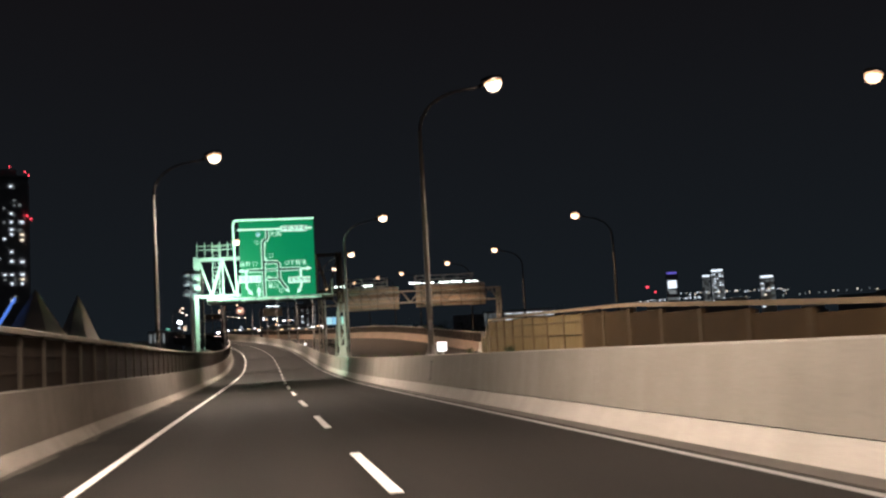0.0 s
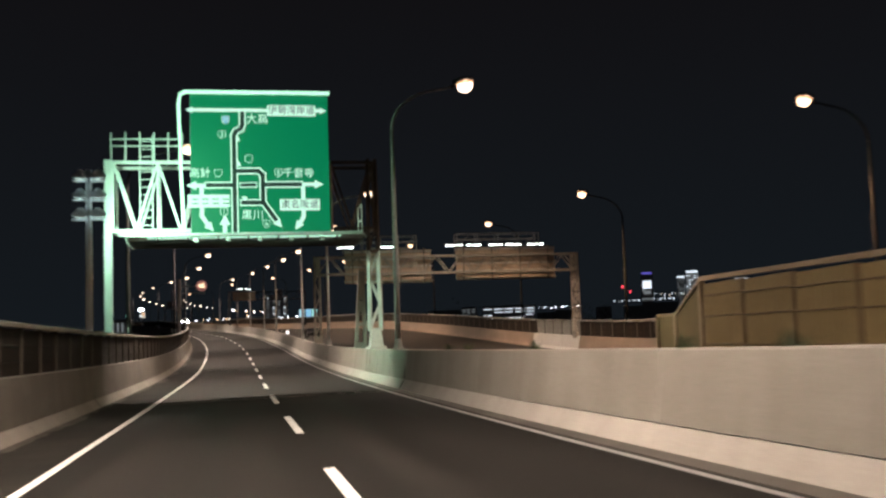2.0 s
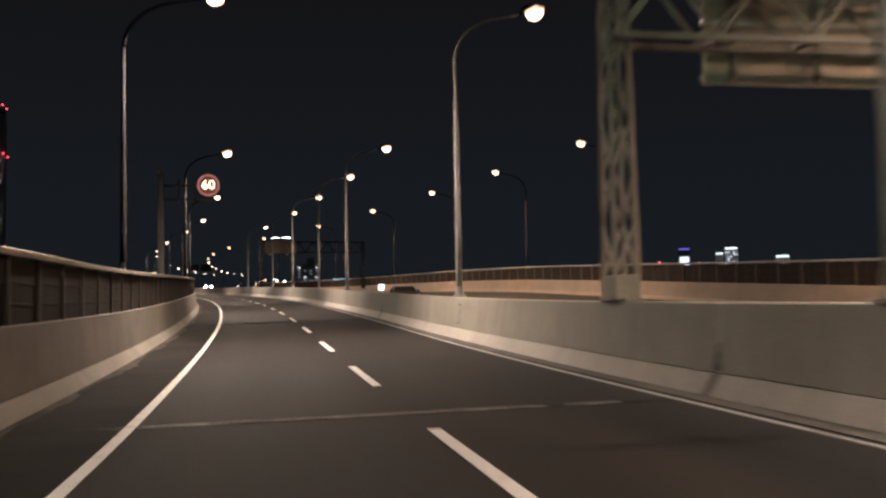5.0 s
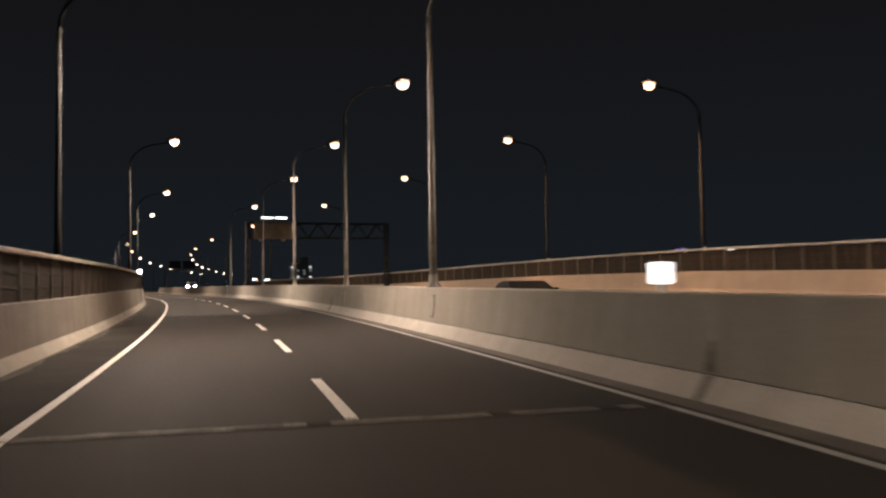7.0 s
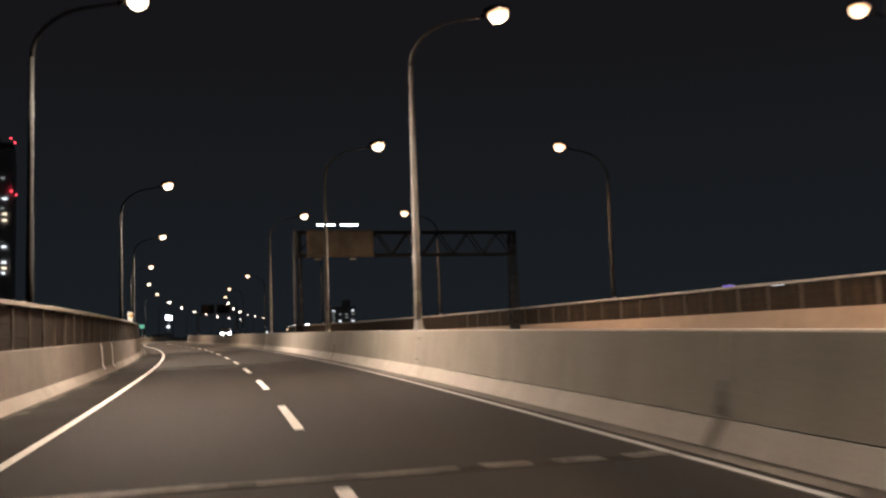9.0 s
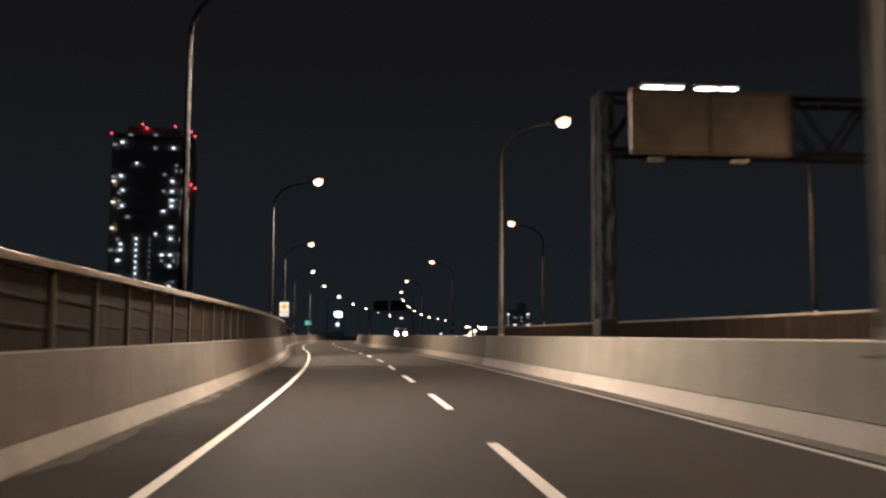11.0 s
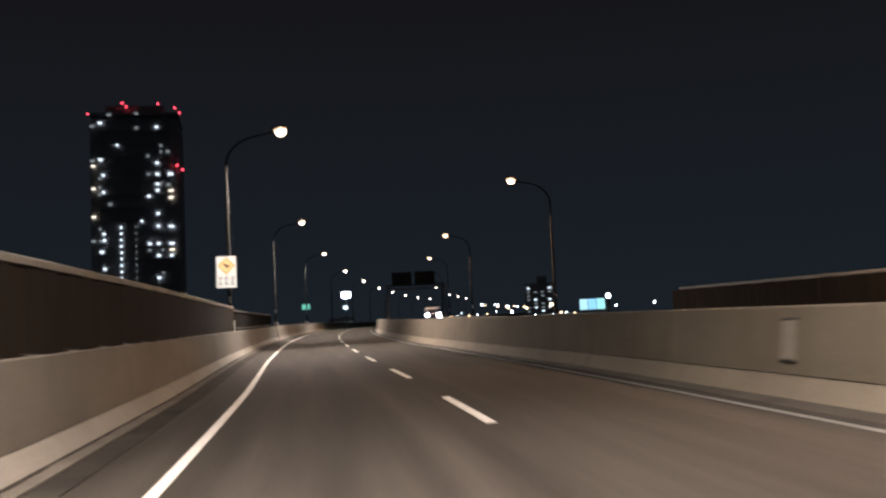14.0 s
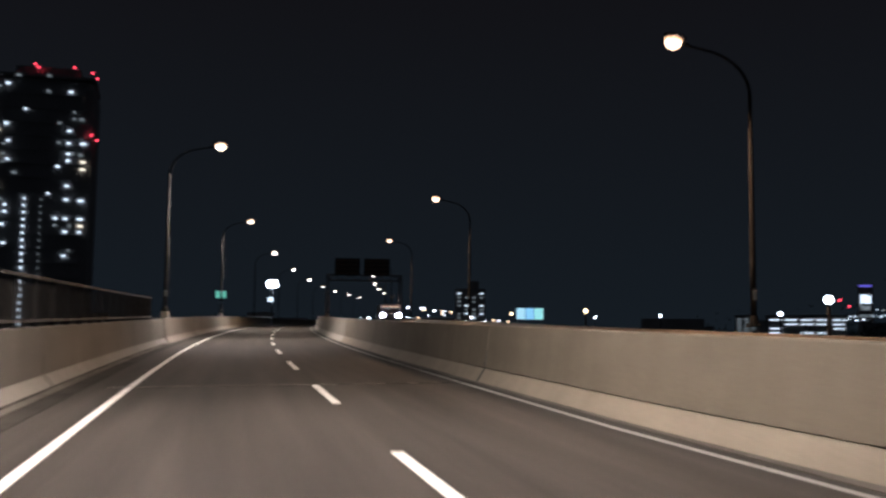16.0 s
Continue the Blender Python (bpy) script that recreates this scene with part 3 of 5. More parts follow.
noise_fence("noise_barrier", "dark brown noise panels between steel posts on the parapet", lambda s: -5.21 + left_shift(s), lambda s: float(np.interp(s, [200, 230, 252, 275], [0.0, 0.03, 0.08, 0.09])), -38.0, 298.0, 0.98, 2.08, 1)
noise_fence("noise_barrier", "brown noise panels on the opposite carriageway's parapet", lambda s: far_lat(s) + 0.02, far_rise, 65.4, 294.4, 0.985, 2.14, -1)

# ---- street lamps ----


def street_lamp(side, m, label, group, row="", tint=WARM, lens=None, steel=M_POLE):
    """A tapered pole whose arm bows out to one side, with a bowl-shaped luminaire. side 1: the arm reaches to the right."""
    lamp = thing("street_lamp", m, label, "street lamp", group)
    bm = bmesh.new()
    pts, rad = [(0, 0, 0), (0, 0, 2.0), (0, 0, 4.5), (0, 0, 7.2)], [0.098, 0.09, 0.076, 0.058]
    tube(bm, pts, rad, 10)
    part("pole", bm, steel, lamp, smooth=True)
    bm = bmesh.new()
    pts, rad = [(0, 0, 7.19)], [0.057]
    for k in range(1, 10):
        a = math.radians(9.0 * k)
        pts.append((side * 1.75 * (1 - math.cos(a)), 0, 7.2 + 1.36 * math.sin(a)))
        rad.append(0.056 - 0.0018 * k)
    pts.append((side * 2.1, 0, 8.66))
    rad.append(0.036)
    tube(bm, pts, rad, 10)
    part("arm", bm, steel, lamp, smooth=True)
    bm = bmesh.new()
    box(bm, (0, 0, 0.02), (0.36, 0.36, 0.04), bevel=0.008)
    for x in (-0.13, 0.13):
        for y in (-0.13, 0.13):
            rod(bm, (x, y, 0.03), (x, y, 0.1), 0.018, sides=6)
    rod(bm, (0, 0, 0.03), (0, 0, 0.32), 0.135, 0.11, 12)
    part("base_plate", bm, steel, lamp)
    bm = bmesh.new()
    box(bm, (0, -0.1, 0.95), (0.12, 0.02, 0.3), bevel=0.006)
    part("hatch", bm, M_STEEL, lamp, "pale hatch plate")
    tilt = Matrix.Rotation(math.radians(-9 * side), 4, "Y")
    bm = bmesh.new()
    bmesh.ops.create_uvsphere(bm, u_segments=16, v_segments=10, radius=1.0, matrix=Matrix.Translation((side * 2.47, 0, 8.90)) @ tilt @ Matrix.Diagonal((0.38, 0.18, 0.11, 1)))
    rod(bm, (side * 2.02, 0, 8.65), (side * 2.2, 0, 8.72), 0.055, 0.07, 10)
    part("housing", bm, M_POLE_DARK, lamp, smooth=True)
    bm = bmesh.new()
    bmesh.ops.create_uvsphere(bm, u_segments=24, v_segments=14, radius=1.0, matrix=Matrix.Translation((side * 2.53, 0, 8.73)) @ tilt @ Matrix.Diagonal((0.265, 0.23, 0.24, 1)))
    part("lens", bm, lens or M_LENS, lamp, "glowing warm lamp bowl", smooth=True)
    # added amber rim, a stand-in for the halo round the bowl
    bm = bmesh.new()
    bmesh.ops.create_uvsphere(bm, u_segments=24, v_segments=12, radius=1.0, matrix=Matrix.Translation((side * 2.52, 0, 8.81)) @ tilt @ Matrix.Diagonal((0.30, 0.26, 0.085, 1)))
    part("refractor", bm, M_HALO, lamp, "dim amber rim added round the bowl to imitate its halo", smooth=True)
    if row:
        data = bpy.data.lights.new("lamp_light", "SPOT")
        data.energy, data.color, data.shadow_soft_size = LAMP_W[row], tint, 0.22
        data.spot_size, data.spot_blend = radians(LAMP_SPREAD[row][0]), LAMP_SPREAD[row][1]
        ob = new("lamp_light", data)
        ob.parent = lamp
        ob.matrix_basis = Matrix.Translation((side * 2.53, 0, 8.24)) @ Matrix.Rotation(radians(-side * LAMP_TILT[row]), 4, "Y")
    return lamp


def lamp_rise(side, s):
    """How far a pole's foot stands above or below the usual height."""
    if side == "left":
        return float(np.interp(s, [70, 113.8, 149.5, 184.0, 217.4, 254.2, 298.9, 343.1], [0.0, -0.09, -0.26, -0.29, -0.42, 0.05, 0.22, 0.08]))
    if side == "median":
        return float(np.interp(s, [65, 147, 164, 184, 204.5, 233], [0.0, 0.0, -0.10, -0.06, -0.18, -0.22]))
    return float(np.interp(s, [233, 273.7, 317.3, 362, 405], [0.0, 0.2, 0.14, 0.06, 0.0]))


L_AT = [-20.0, 11.0, 44.3, 78.0, 113.8, 149.5, 184.0, 217.4, 254.2, 298.9, 343.1, 388.1]
M_AT = [-4.0, 32.4, 65.8, 92.5, 114.3, 147.2, 164.0, 184.4, 204.5, 233.6]
R_AT = [2.0, 31.5, 67.0, 92.7, 113.9, 146.6, 165.5, 184.3, 206.4, 233.4, 273.7, 317.3, 362.4, 404.9]
first_l = near_l = first_m = first_r = None
for s in L_AT:
    m = base(s, -5.40 if s < 60 else -5.50, 1.32 + lamp_rise("left", s))
    bm = bmesh.new()
    box(bm, (0, 0, -0.18), (0.36, 0.5, 0.36), bevel=0.02)
    box(bm, (0.03, 0, -0.5), (0.28, 0.3, 0.4))
    ob = tagged(new("lamp_bracket", mesh_of("lamp_bracket", bm, M_STEEL)), "steel lamp bracket bolted to the parapet's outer face", "bracket", "lamp brackets")
    ob.matrix_basis = m
    # nearest poles get a brighter tone, standing in for the light on them
    if s < 60:
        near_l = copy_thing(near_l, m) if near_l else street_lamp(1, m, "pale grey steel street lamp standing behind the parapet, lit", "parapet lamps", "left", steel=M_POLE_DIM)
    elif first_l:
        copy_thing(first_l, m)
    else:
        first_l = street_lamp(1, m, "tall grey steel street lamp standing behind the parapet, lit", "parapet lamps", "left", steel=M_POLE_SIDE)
for s in M_AT:
    m = base(s, 4.115 + right_shift(s), 1.233)
    m = m @ Matrix.Translation((0, 0, lamp_rise("median", s)))
    if first_m:
        copy_thing(first_m, m)
    else:
        first_m = street_lamp(1, m, "tall grey steel street lamp standing on the median barrier, lit", "median lamps", "median")
for s in R_AT:
    m = base(s, far_lat(s) + 0.14 if s > 100 else 22.3, 1.13 + far_rise(s) + lamp_rise("far", s))
    if first_r:
        copy_thing(first_r, m)
    else:
        # darkest tone here, in place of the weak light on these poles
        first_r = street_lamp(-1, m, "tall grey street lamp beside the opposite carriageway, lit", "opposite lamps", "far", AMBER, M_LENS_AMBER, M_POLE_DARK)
far_l = far_r = None
for k in range(7):
    m = base(433 + 45 * k, -5.5, 1.2)
    if far_l:
        copy_thing(far_l, m)
    else:
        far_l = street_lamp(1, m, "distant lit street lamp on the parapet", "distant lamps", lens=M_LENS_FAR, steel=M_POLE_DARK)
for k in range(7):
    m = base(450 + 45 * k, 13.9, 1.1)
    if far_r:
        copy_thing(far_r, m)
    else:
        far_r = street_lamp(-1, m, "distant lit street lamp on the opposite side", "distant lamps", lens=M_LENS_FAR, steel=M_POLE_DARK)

# cable hatches in the median beside the lamps
hatch_mesh = slot_mesh = None
for s, z in [(67.25 if s == 65.8 else s, 0.76) for s in M_AT] + [(264.0, 0.80)]:
    if hatch_mesh is None:
        bm = bmesh.new()
        box(bm, (0, 0, 0), (0.02, 0.36, 0.50), bevel=0.004)
        hatch_mesh = mesh_of("cover", bm, M_CONC_MID)
        bm = bmesh.new()
        box(bm, (0, 0, 0), (0.035, 0.40, 0.03), bevel=0.004)
        slot_mesh = mesh_of("slot", bm, M_DARK)
    ht = thing("hatch_cover", base(s - 0.85, 3.91 + right_shift(s), z) @ Matrix.Rotation(radians(8.0), 4, "Y") @ Matrix.Diagonal((1.0, 1.3 if 66 < s < 68 else 1.0, 1.0, 1.0)), "grey cable hatch cover let into the median barrier", "hatch cover", "median hatches")
    cover = part("cover", hatch_mesh, None, ht)
    if s > 260:
        cover.data = hatch_mesh.copy()
        cover.data.materials[0] = M_CONC_OLD
    for h in (-0.27, 0.27):
        ob = part("slot", slot_mesh, None, ht)
        ob.location = (0.0, 0, h)

# open railing where the noise panels end
rail = thing("railing", Matrix.Identity(4), "open grey metal railing on the parapet", "railing")
bm = bmesh.new()
box(bm, (0, 0, 0.45), (0.07, 0.07, 0.94))
box(bm, (0, 0, 0.01), (0.16, 0.16, 0.02))
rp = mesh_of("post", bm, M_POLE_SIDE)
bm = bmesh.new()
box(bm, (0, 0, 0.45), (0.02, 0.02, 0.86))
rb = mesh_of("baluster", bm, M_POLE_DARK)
for k in range(19):
    s = 299.0 + 2.0 * k
    ob = part("post", rp, None, rail)
    ob.matrix_basis = base(s, -5.21 + left_shift(s), 1.06)
    for j in range(1, 8):
        if k < 18:
            ob = part("baluster", rb, None, rail)
            ob.matrix_basis = base(s + 0.25 * j, -5.21 + left_shift(s), 1.06)
for z in (1.15, 1.98):
    part("rail", sweep("rail", 298.6, 335.2, 2.0, lambda q: [(-5.25 + left_shift(q), z + 0.1), (-5.25 + left_shift(q), z + 0.16), (-5.17 + left_shift(q), z + 0.16), (-5.17 + left_shift(q), z + 0.1)], M_POLE_DIM), None, rail)

# darker new surfacing that ends in a ragged edge before a deck joint
n = 48
span = [-3.28 + 6.5 * k / n for k in range(n + 1)]
ends = [59.3 + 1.1 * noise.noise((x * 0.6, 3.1, 0)) + 0.5 * noise.noise((x * 2.4, 7.7, 0)) for x in span]
rows = [S0 + 5.0 * k for k in range(20)]
stations = [[q] * (n + 1) for q in rows] + [ends]
me = bpy.data.meshes.new("asphalt_patch")
me.from_pydata([at(s, x, fall(x) - 0.0165) for row in stations for x, s in zip(span, row)], [],
               [(r * (n + 1) + k, r * (n + 1) + k + 1, (r + 1) * (n + 1) + k + 1, (r + 1) * (n + 1) + k) for r in range(len(stations) - 1) for k in range(n)])
layer = me.uv_layers.new(name="UVMap")
place = [(x, s) for row in stations for x, s in zip(span, row)]
layer.data.foreach_set("uv", [c for loop in me.loops for c in place[loop.vertex_index]])
me.materials.append(M_ASPHALT_NEW)
part("asphalt_patch", me, None, road)

# paler overlay past the joint, headlight wash put into the asphalt's colour
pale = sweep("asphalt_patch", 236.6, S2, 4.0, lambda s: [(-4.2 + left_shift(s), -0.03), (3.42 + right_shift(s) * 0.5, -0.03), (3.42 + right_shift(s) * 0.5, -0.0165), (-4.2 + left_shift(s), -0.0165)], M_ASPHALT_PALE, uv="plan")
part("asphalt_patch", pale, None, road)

# dust and silt washed against the foot of the parapet, with a ragged edge
for name, reach, over, lo, hi, mat in (("silt_left", 0.34, 0.0, S0, 235.9, M_DUST), ("silt_left", 0.12, 0.016, 236.8, 338.0, M_SILT)):
    verts, faces = [], []
    for k in range(int((hi - lo) / 0.3) + 1):
        s = lo + 0.3 * k
        w = reach * (0.55 + 1.1 * noise.noise((s * 0.22, 1.0, 0.0)) + 0.55 * noise.noise((s * 1.3, 1.0, 4.0)))
        a = -4.83 + left_shift(s)
        b = a + max(0.03, w)
        verts += [at(s, a, fall(a) + 0.010 + over), at(s, b, fall(b) + 0.001 + over)]
        if k:
            faces.append((2 * k - 2, 2 * k - 1, 2 * k + 1, 2 * k))
    me = bpy.data.meshes.new(name)
    me.from_pydata(verts, [], faces)
    me.materials.append(mat)
    tagged(new(name, me), "pale dust and silt lying along the foot of the parapet", "silt", kind="stuff")

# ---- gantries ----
# Dark brown copy of the gantry's paint, standing in for shade behind the sign.
M_GANTRY_SHADE = grainy("shaded_gantry_steel", (0.05, 0.036, 0.027), (0.10, 0.072, 0.054), 0.75, 0.1, coarse=1.4, fine=16, relief=0.2)
M_DIM = grainy("dim_grey_steel", (0.09, 0.085, 0.08), (0.15, 0.14, 0.13), 0.65, 0.1, coarse=0.9, fine=14, relief=0.15)


def member(g, name, a, b, w, mat):
    bm = bmesh.new()
    bar(bm, a, b, w)
    return part(name, bm, mat, g)


def lattice(g, mat, a0, a1, b0, b1, bays, w, chord):
    """Two chords a and b with zigzag bracing between them, each member a part."""
    a0, a1, b0, b1 = map(Vector, (a0, a1, b0, b1))
    member(g, "chord", a0, a1, chord, mat)
    member(g, "chord", b0, b1, chord, mat)
    for k in range(bays):
        p, q = k / bays, (k + 1) / bays
        mid = (p + q) / 2
        member(g, "brace", a0.lerp(a1, p), b0.lerp(b1, mid), w, mat)
        member(g, "brace", b0.lerp(b1, mid), a0.lerp(a1, q), w, mat)
    member(g, "end_strut", a0, b0, w, mat)
    member(g, "end_strut", a1, b1, w, mat)


def words(text, size, mat, parent, place, name="lettering"):
    """Characters as a thin mesh that faces the oncoming driver (towards -y)."""
    cu = bpy.data.curves.new(name, "FONT")
    cu.body, cu.size, cu.align_x, cu.align_y, cu.extrude = text, size, "CENTER", "CENTER", 0.006
    cu.resolution_u = 3
    ob = new(name, cu)
    bpy.context.view_layer.update()
    me = bpy.data.meshes.new_from_object(ob.evaluated_get(bpy.context.evaluated_depsgraph_get()))
    bpy.data.objects.remove(ob)
    me.materials.clear()
    me.materials.append(mat)
    out = new(name, me)
    out.parent = parent
    out.matrix_basis = Matrix.Translation(place) @ Matrix.Rotation(radians(90), 4, "X")
    return out


def map_gantry():
    """The lit map sign and the portal frame that carries it, with the origin on the lane line."""
    g = thing("sign_gantry", base(71.3), "pale green-lit steel gantry frame with ladder and walkway", "sign gantry")
    fl, fr, top = -5.5, 4.1, 8.4
    w, t = 0.135, 0.018
    outline = [(-w, -w), (-w + 2 * t, -w), (-w + 2 * t, -t), (w - 2 * t, -t), (w - 2 * t, -w), (w, -w), (w, w), (w - 2 * t, w), (w - 2 * t, t), (-w + 2 * t, t), (-w + 2 * t, w), (-w, w)]
    bm = bmesh.new()
    lo = [bm.verts.new((fl + x, y, 0.36)) for x, y in outline]
    hi = [bm.verts.new((fl + x, y, top)) for x, y in outline]
    for k in range(12):
        bm.faces.new((lo[k], lo[(k + 1) % 12], hi[(k + 1) % 12], hi[k]))
    bm.faces.new(lo[::-1])
    bm.faces.new(hi)
    part("front_column", bm, M_GANTRY, g)
    bm = bmesh.new()
    box(bm, (fl, 0, 0.33), (0.6, 0.6, 0.06))
    part("base_plate", bm, M_GANTRY, g)
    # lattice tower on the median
    # upper half takes the dark copy: shade behind the sign, put in as colour
    for z0, z1, mat in ((1.95, 4.9, M_GANTRY), (4.9, top, M_GANTRY_SHADE)):
        half = lambda z: 0.21 - 0.07 * (z - 1.95) / (top - 1.95)
        for x in (-1, 1):
            for y in (-1, 1):
                member(g, "leg", (fr + x * half(z0), y * half(z0), z0), (fr + x * half(z1), y * half(z1), z1), 0.085, mat)
        n = 3
        for k in range(n):
            q, q2 = z0 + (z1 - z0) * k / n, z0 + (z1 - z0) * (k + 1) / n
            a = 1 if k % 2 else -1
            for y in (-1, 1):
                member(g, "lacing", (fr + a * half(q), y * half(q), q), (fr - a * half(q2), y * half(q2), q2), 0.055, mat)
            for x in (-1, 1):
                member(g, "lacing", (fr + x * half(q), -a * half(q), q), (fr + x * half(q2), a * half(q2), q2), 0.035, mat)
        for x in (-1, 1):
            member(g, "tie", (fr + x * half(z0), -half(z0), z0), (fr + x * half(z0), half(z0), z0), 0.1, mat)
        for y in (-1, 1):
            member(g, "tie", (fr - half(z0), y * half(z0), z0), (fr + half(z0), y * half(z0), z0), 0.1, mat)
    bm = bmesh.new()
    bmesh.ops.create_cone(bm, cap_ends=True, segments=4, radius1=0.62, radius2=0.44, depth=0.62, matrix=Matrix.Translation((fr, 0, 1.60)) @ Matrix.Diagonal((0.55, 1.0, 1, 1)) @ Matrix.Rotation(radians(45), 4, "Z"))
    box(bm, (fr, 0, 1.27), (0.62, 1.3, 0.1))
    part("column_foot", bm, M_GANTRY, g)
    # box truss across the road: front and rear faces
    for y in (-0.25, 1.0):
        lattice(g, M_GANTRY, (fl + 0.2, y, 8.25), (2.55, y, 8.25), (fl + 0.2, y, 5.75), (2.55, y, 5.75), 5, 0.085, 0.12)
        # right end darkened in colour too, where the floodlight is blocked
        lattice(g, M_GANTRY_SHADE, (2.55, y, 8.25), (fr, y, 8.25), (2.55, y, 5.75), (fr, y, 5.75), 1, 0.07, 0.10)
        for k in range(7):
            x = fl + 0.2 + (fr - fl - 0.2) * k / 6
            member(g, "strut", (x, y, 5.75), (x, y, 8.25), 0.07, M_GANTRY if x < 2.0 else M_GANTRY_SHADE)
    for k in range(7):
        x = fl + 0.2 + (fr - fl - 0.2) * k / 6
        for z in (5.75, 8.25):
            member(g, "cross_tie", (x, -0.25, z), (x, 1.0, z), 0.07, M_GANTRY)
    # walkway below the signs
    for k in range(8):
        bm = bmesh.new()
        box(bm, (-4.2 + 1.04 * k, -0.62, 5.36), (1.02, 2.5, 0.03))
        part("walkway_plate", bm, M_GANTRY, g)
    # beams below the plates, in a darker steel than the rest of the walkway
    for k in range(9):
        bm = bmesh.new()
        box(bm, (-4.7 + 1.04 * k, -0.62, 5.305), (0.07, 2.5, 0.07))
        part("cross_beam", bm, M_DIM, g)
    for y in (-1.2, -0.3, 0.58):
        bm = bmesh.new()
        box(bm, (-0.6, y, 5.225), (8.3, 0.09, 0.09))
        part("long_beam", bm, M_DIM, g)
    bm = bmesh.new()
    box(bm, (-0.62, -1.9, 5.41), (8.15, 0.1, 0.11), bevel=0.02)
    part("edge_beam", bm, M_GANTRY, g)
    # handrails and a cage on the truss top
    for k in range(6):
        x = fl + 0.15 + k * 0.5
        member(g, "rail_post", (x, -0.3, 8.3), (x, -0.3, 9.35), 0.05, M_GANTRY)
    for z in (8.85, 9.1):
        member(g, "handrail", (fl + 0.1, -0.3, z), (fl + 2.65, -0.3, z), 0.045, M_GANTRY)
    bm = bmesh.new()
    for x in (-4.38, -3.93):
        bar(bm, (x, -0.05, 5.5), (x, -0.05, 9.3), 0.038)
    for k in range(13):
        bar(bm, (-4.38, -0.05, 5.7 + 0.28 * k), (-3.93, -0.05, 5.7 + 0.28 * k), 0.026)
    part("ladder", bm, M_GANTRY, g)
    # end guard of the walkway
    for y in (-1.85, -0.7):
        member(g, "rail_post", (3.48, y, 5.38), (3.48, y, 6.45), 0.05, M_GANTRY)
    for z in (5.9, 6.42):
        member(g, "handrail", (3.48, -1.85, z), (3.48, -0.7, z), 0.04, M_GANTRY)
    return g


map_gantry()

sign = thing("map_sign", base(70.1, -0.15, 5.49), "large lit green expressway map sign with white route lines", "road sign")
W, H = 5.14, 5.12
bm = bmesh.new()
box(bm, (0.09, 0.14, H / 2), (W - 0.18, 0.24, H), bevel=0.03)
part("sign_box", bm, M_POLE_DIM, sign)
bm = bmesh.new()
box(bm, (0.09, 0.012, H / 2), (W - 0.22, 0.02, H - 0.06))
part("face", bm, M_SIGN, sign, "glowing green sign face")
# the rims are plain frame; their glow stands in for floodlight on them
bm = bmesh.new()
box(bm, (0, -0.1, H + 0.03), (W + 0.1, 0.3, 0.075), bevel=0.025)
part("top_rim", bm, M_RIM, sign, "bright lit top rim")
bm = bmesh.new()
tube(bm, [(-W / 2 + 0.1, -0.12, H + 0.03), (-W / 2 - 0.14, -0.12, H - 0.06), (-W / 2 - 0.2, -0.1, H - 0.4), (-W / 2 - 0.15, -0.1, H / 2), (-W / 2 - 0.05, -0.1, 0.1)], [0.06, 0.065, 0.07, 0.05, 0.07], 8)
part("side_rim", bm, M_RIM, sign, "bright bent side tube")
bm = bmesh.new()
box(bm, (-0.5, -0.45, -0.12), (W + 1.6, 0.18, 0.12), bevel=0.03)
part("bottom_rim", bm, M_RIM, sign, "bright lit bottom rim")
for k in range(5):
    bm = bmesh.new()
    box(bm, (-2.2 + 1.1 * k, -0.62, -0.26), (0.16, 0.22, 0.14), bevel=0.02)
    part("clamp", bm, M_GANTRY, sign)


def route(points, dark=True, wide=0.25):
    """A white route line through points given as shares of the sign's width and height, with a dark core."""
    pts = [((u - 0.5) * W, v * H) for u, v in points]
    for name, w, mat, y in (("route_line", wide, M_LEGEND, -0.004), ("route_core", wide * 0.6, M_LEGDARK, -0.010)):
        if name == "route_core" and not dark:
            continue
        bm = bmesh.new()
        for (x0, z0), (x1, z1) in zip(pts, pts[1:]):
            d = math.hypot(x1 - x0, z1 - z0)
            box(bm, ((x0 + x1) / 2, y, (z0 + z1) / 2), (d + w * 0.8, 0.012, w), Matrix.Rotation(-math.atan2(z1 - z0, x1 - x0), 4, "Y"))
        part(name, bm, mat, sign)


def arrow(u, v, angle, size=0.32):
    bm = bmesh.new()
    vs = [bm.verts.new(p) for p in ((-0.5 * size, -0.012, -0.45 * size), (0.5 * size, -0.012, -0.45 * size), (0, -0.012, 0.6 * size))]
    f = bm.faces.new(vs)
    out = bmesh.ops.extrude_face_region(bm, geom=[f])["geom"]
    bmesh.ops.translate(bm, verts=[g for g in out if isinstance(g, bmesh.types.BMVert)], vec=(0, 0.012, 0))
    bmesh.ops.transform(bm, matrix=Matrix.Translation(((u - 0.5) * W, 0, v * H)) @ Matrix.Rotation(radians(angle), 4, "Y"), verts=bm.verts)
    part("arrow", bm, M_LEGEND, sign)


route([(0.335, 0.02), (0.335, 0.70), (0.35, 0.73), (0.385, 0.75), (0.395, 0.78), (0.395, 0.86)])
route([(0.335, 0.447), (0.50, 0.447), (0.53, 0.42), (0.53, 0.225), (0.615, 0.10)])
route([(0.15, 0.347), (0.335, 0.347)])
route([(0.06, 0.345), (0.15, 0.345)], False, 0.14)
route([(0.53, 0.35), (0.79, 0.35)])
route([(0.39, 0.222), (0.53, 0.222)])
route([(0.385, 0.347), (0.475, 0.347)], True, 0.2)
route([(0.04, 0.882), (0.95, 0.882)], False, 0.12)
route([(0.79, 0.35), (0.90, 0.35)], False, 0.13)
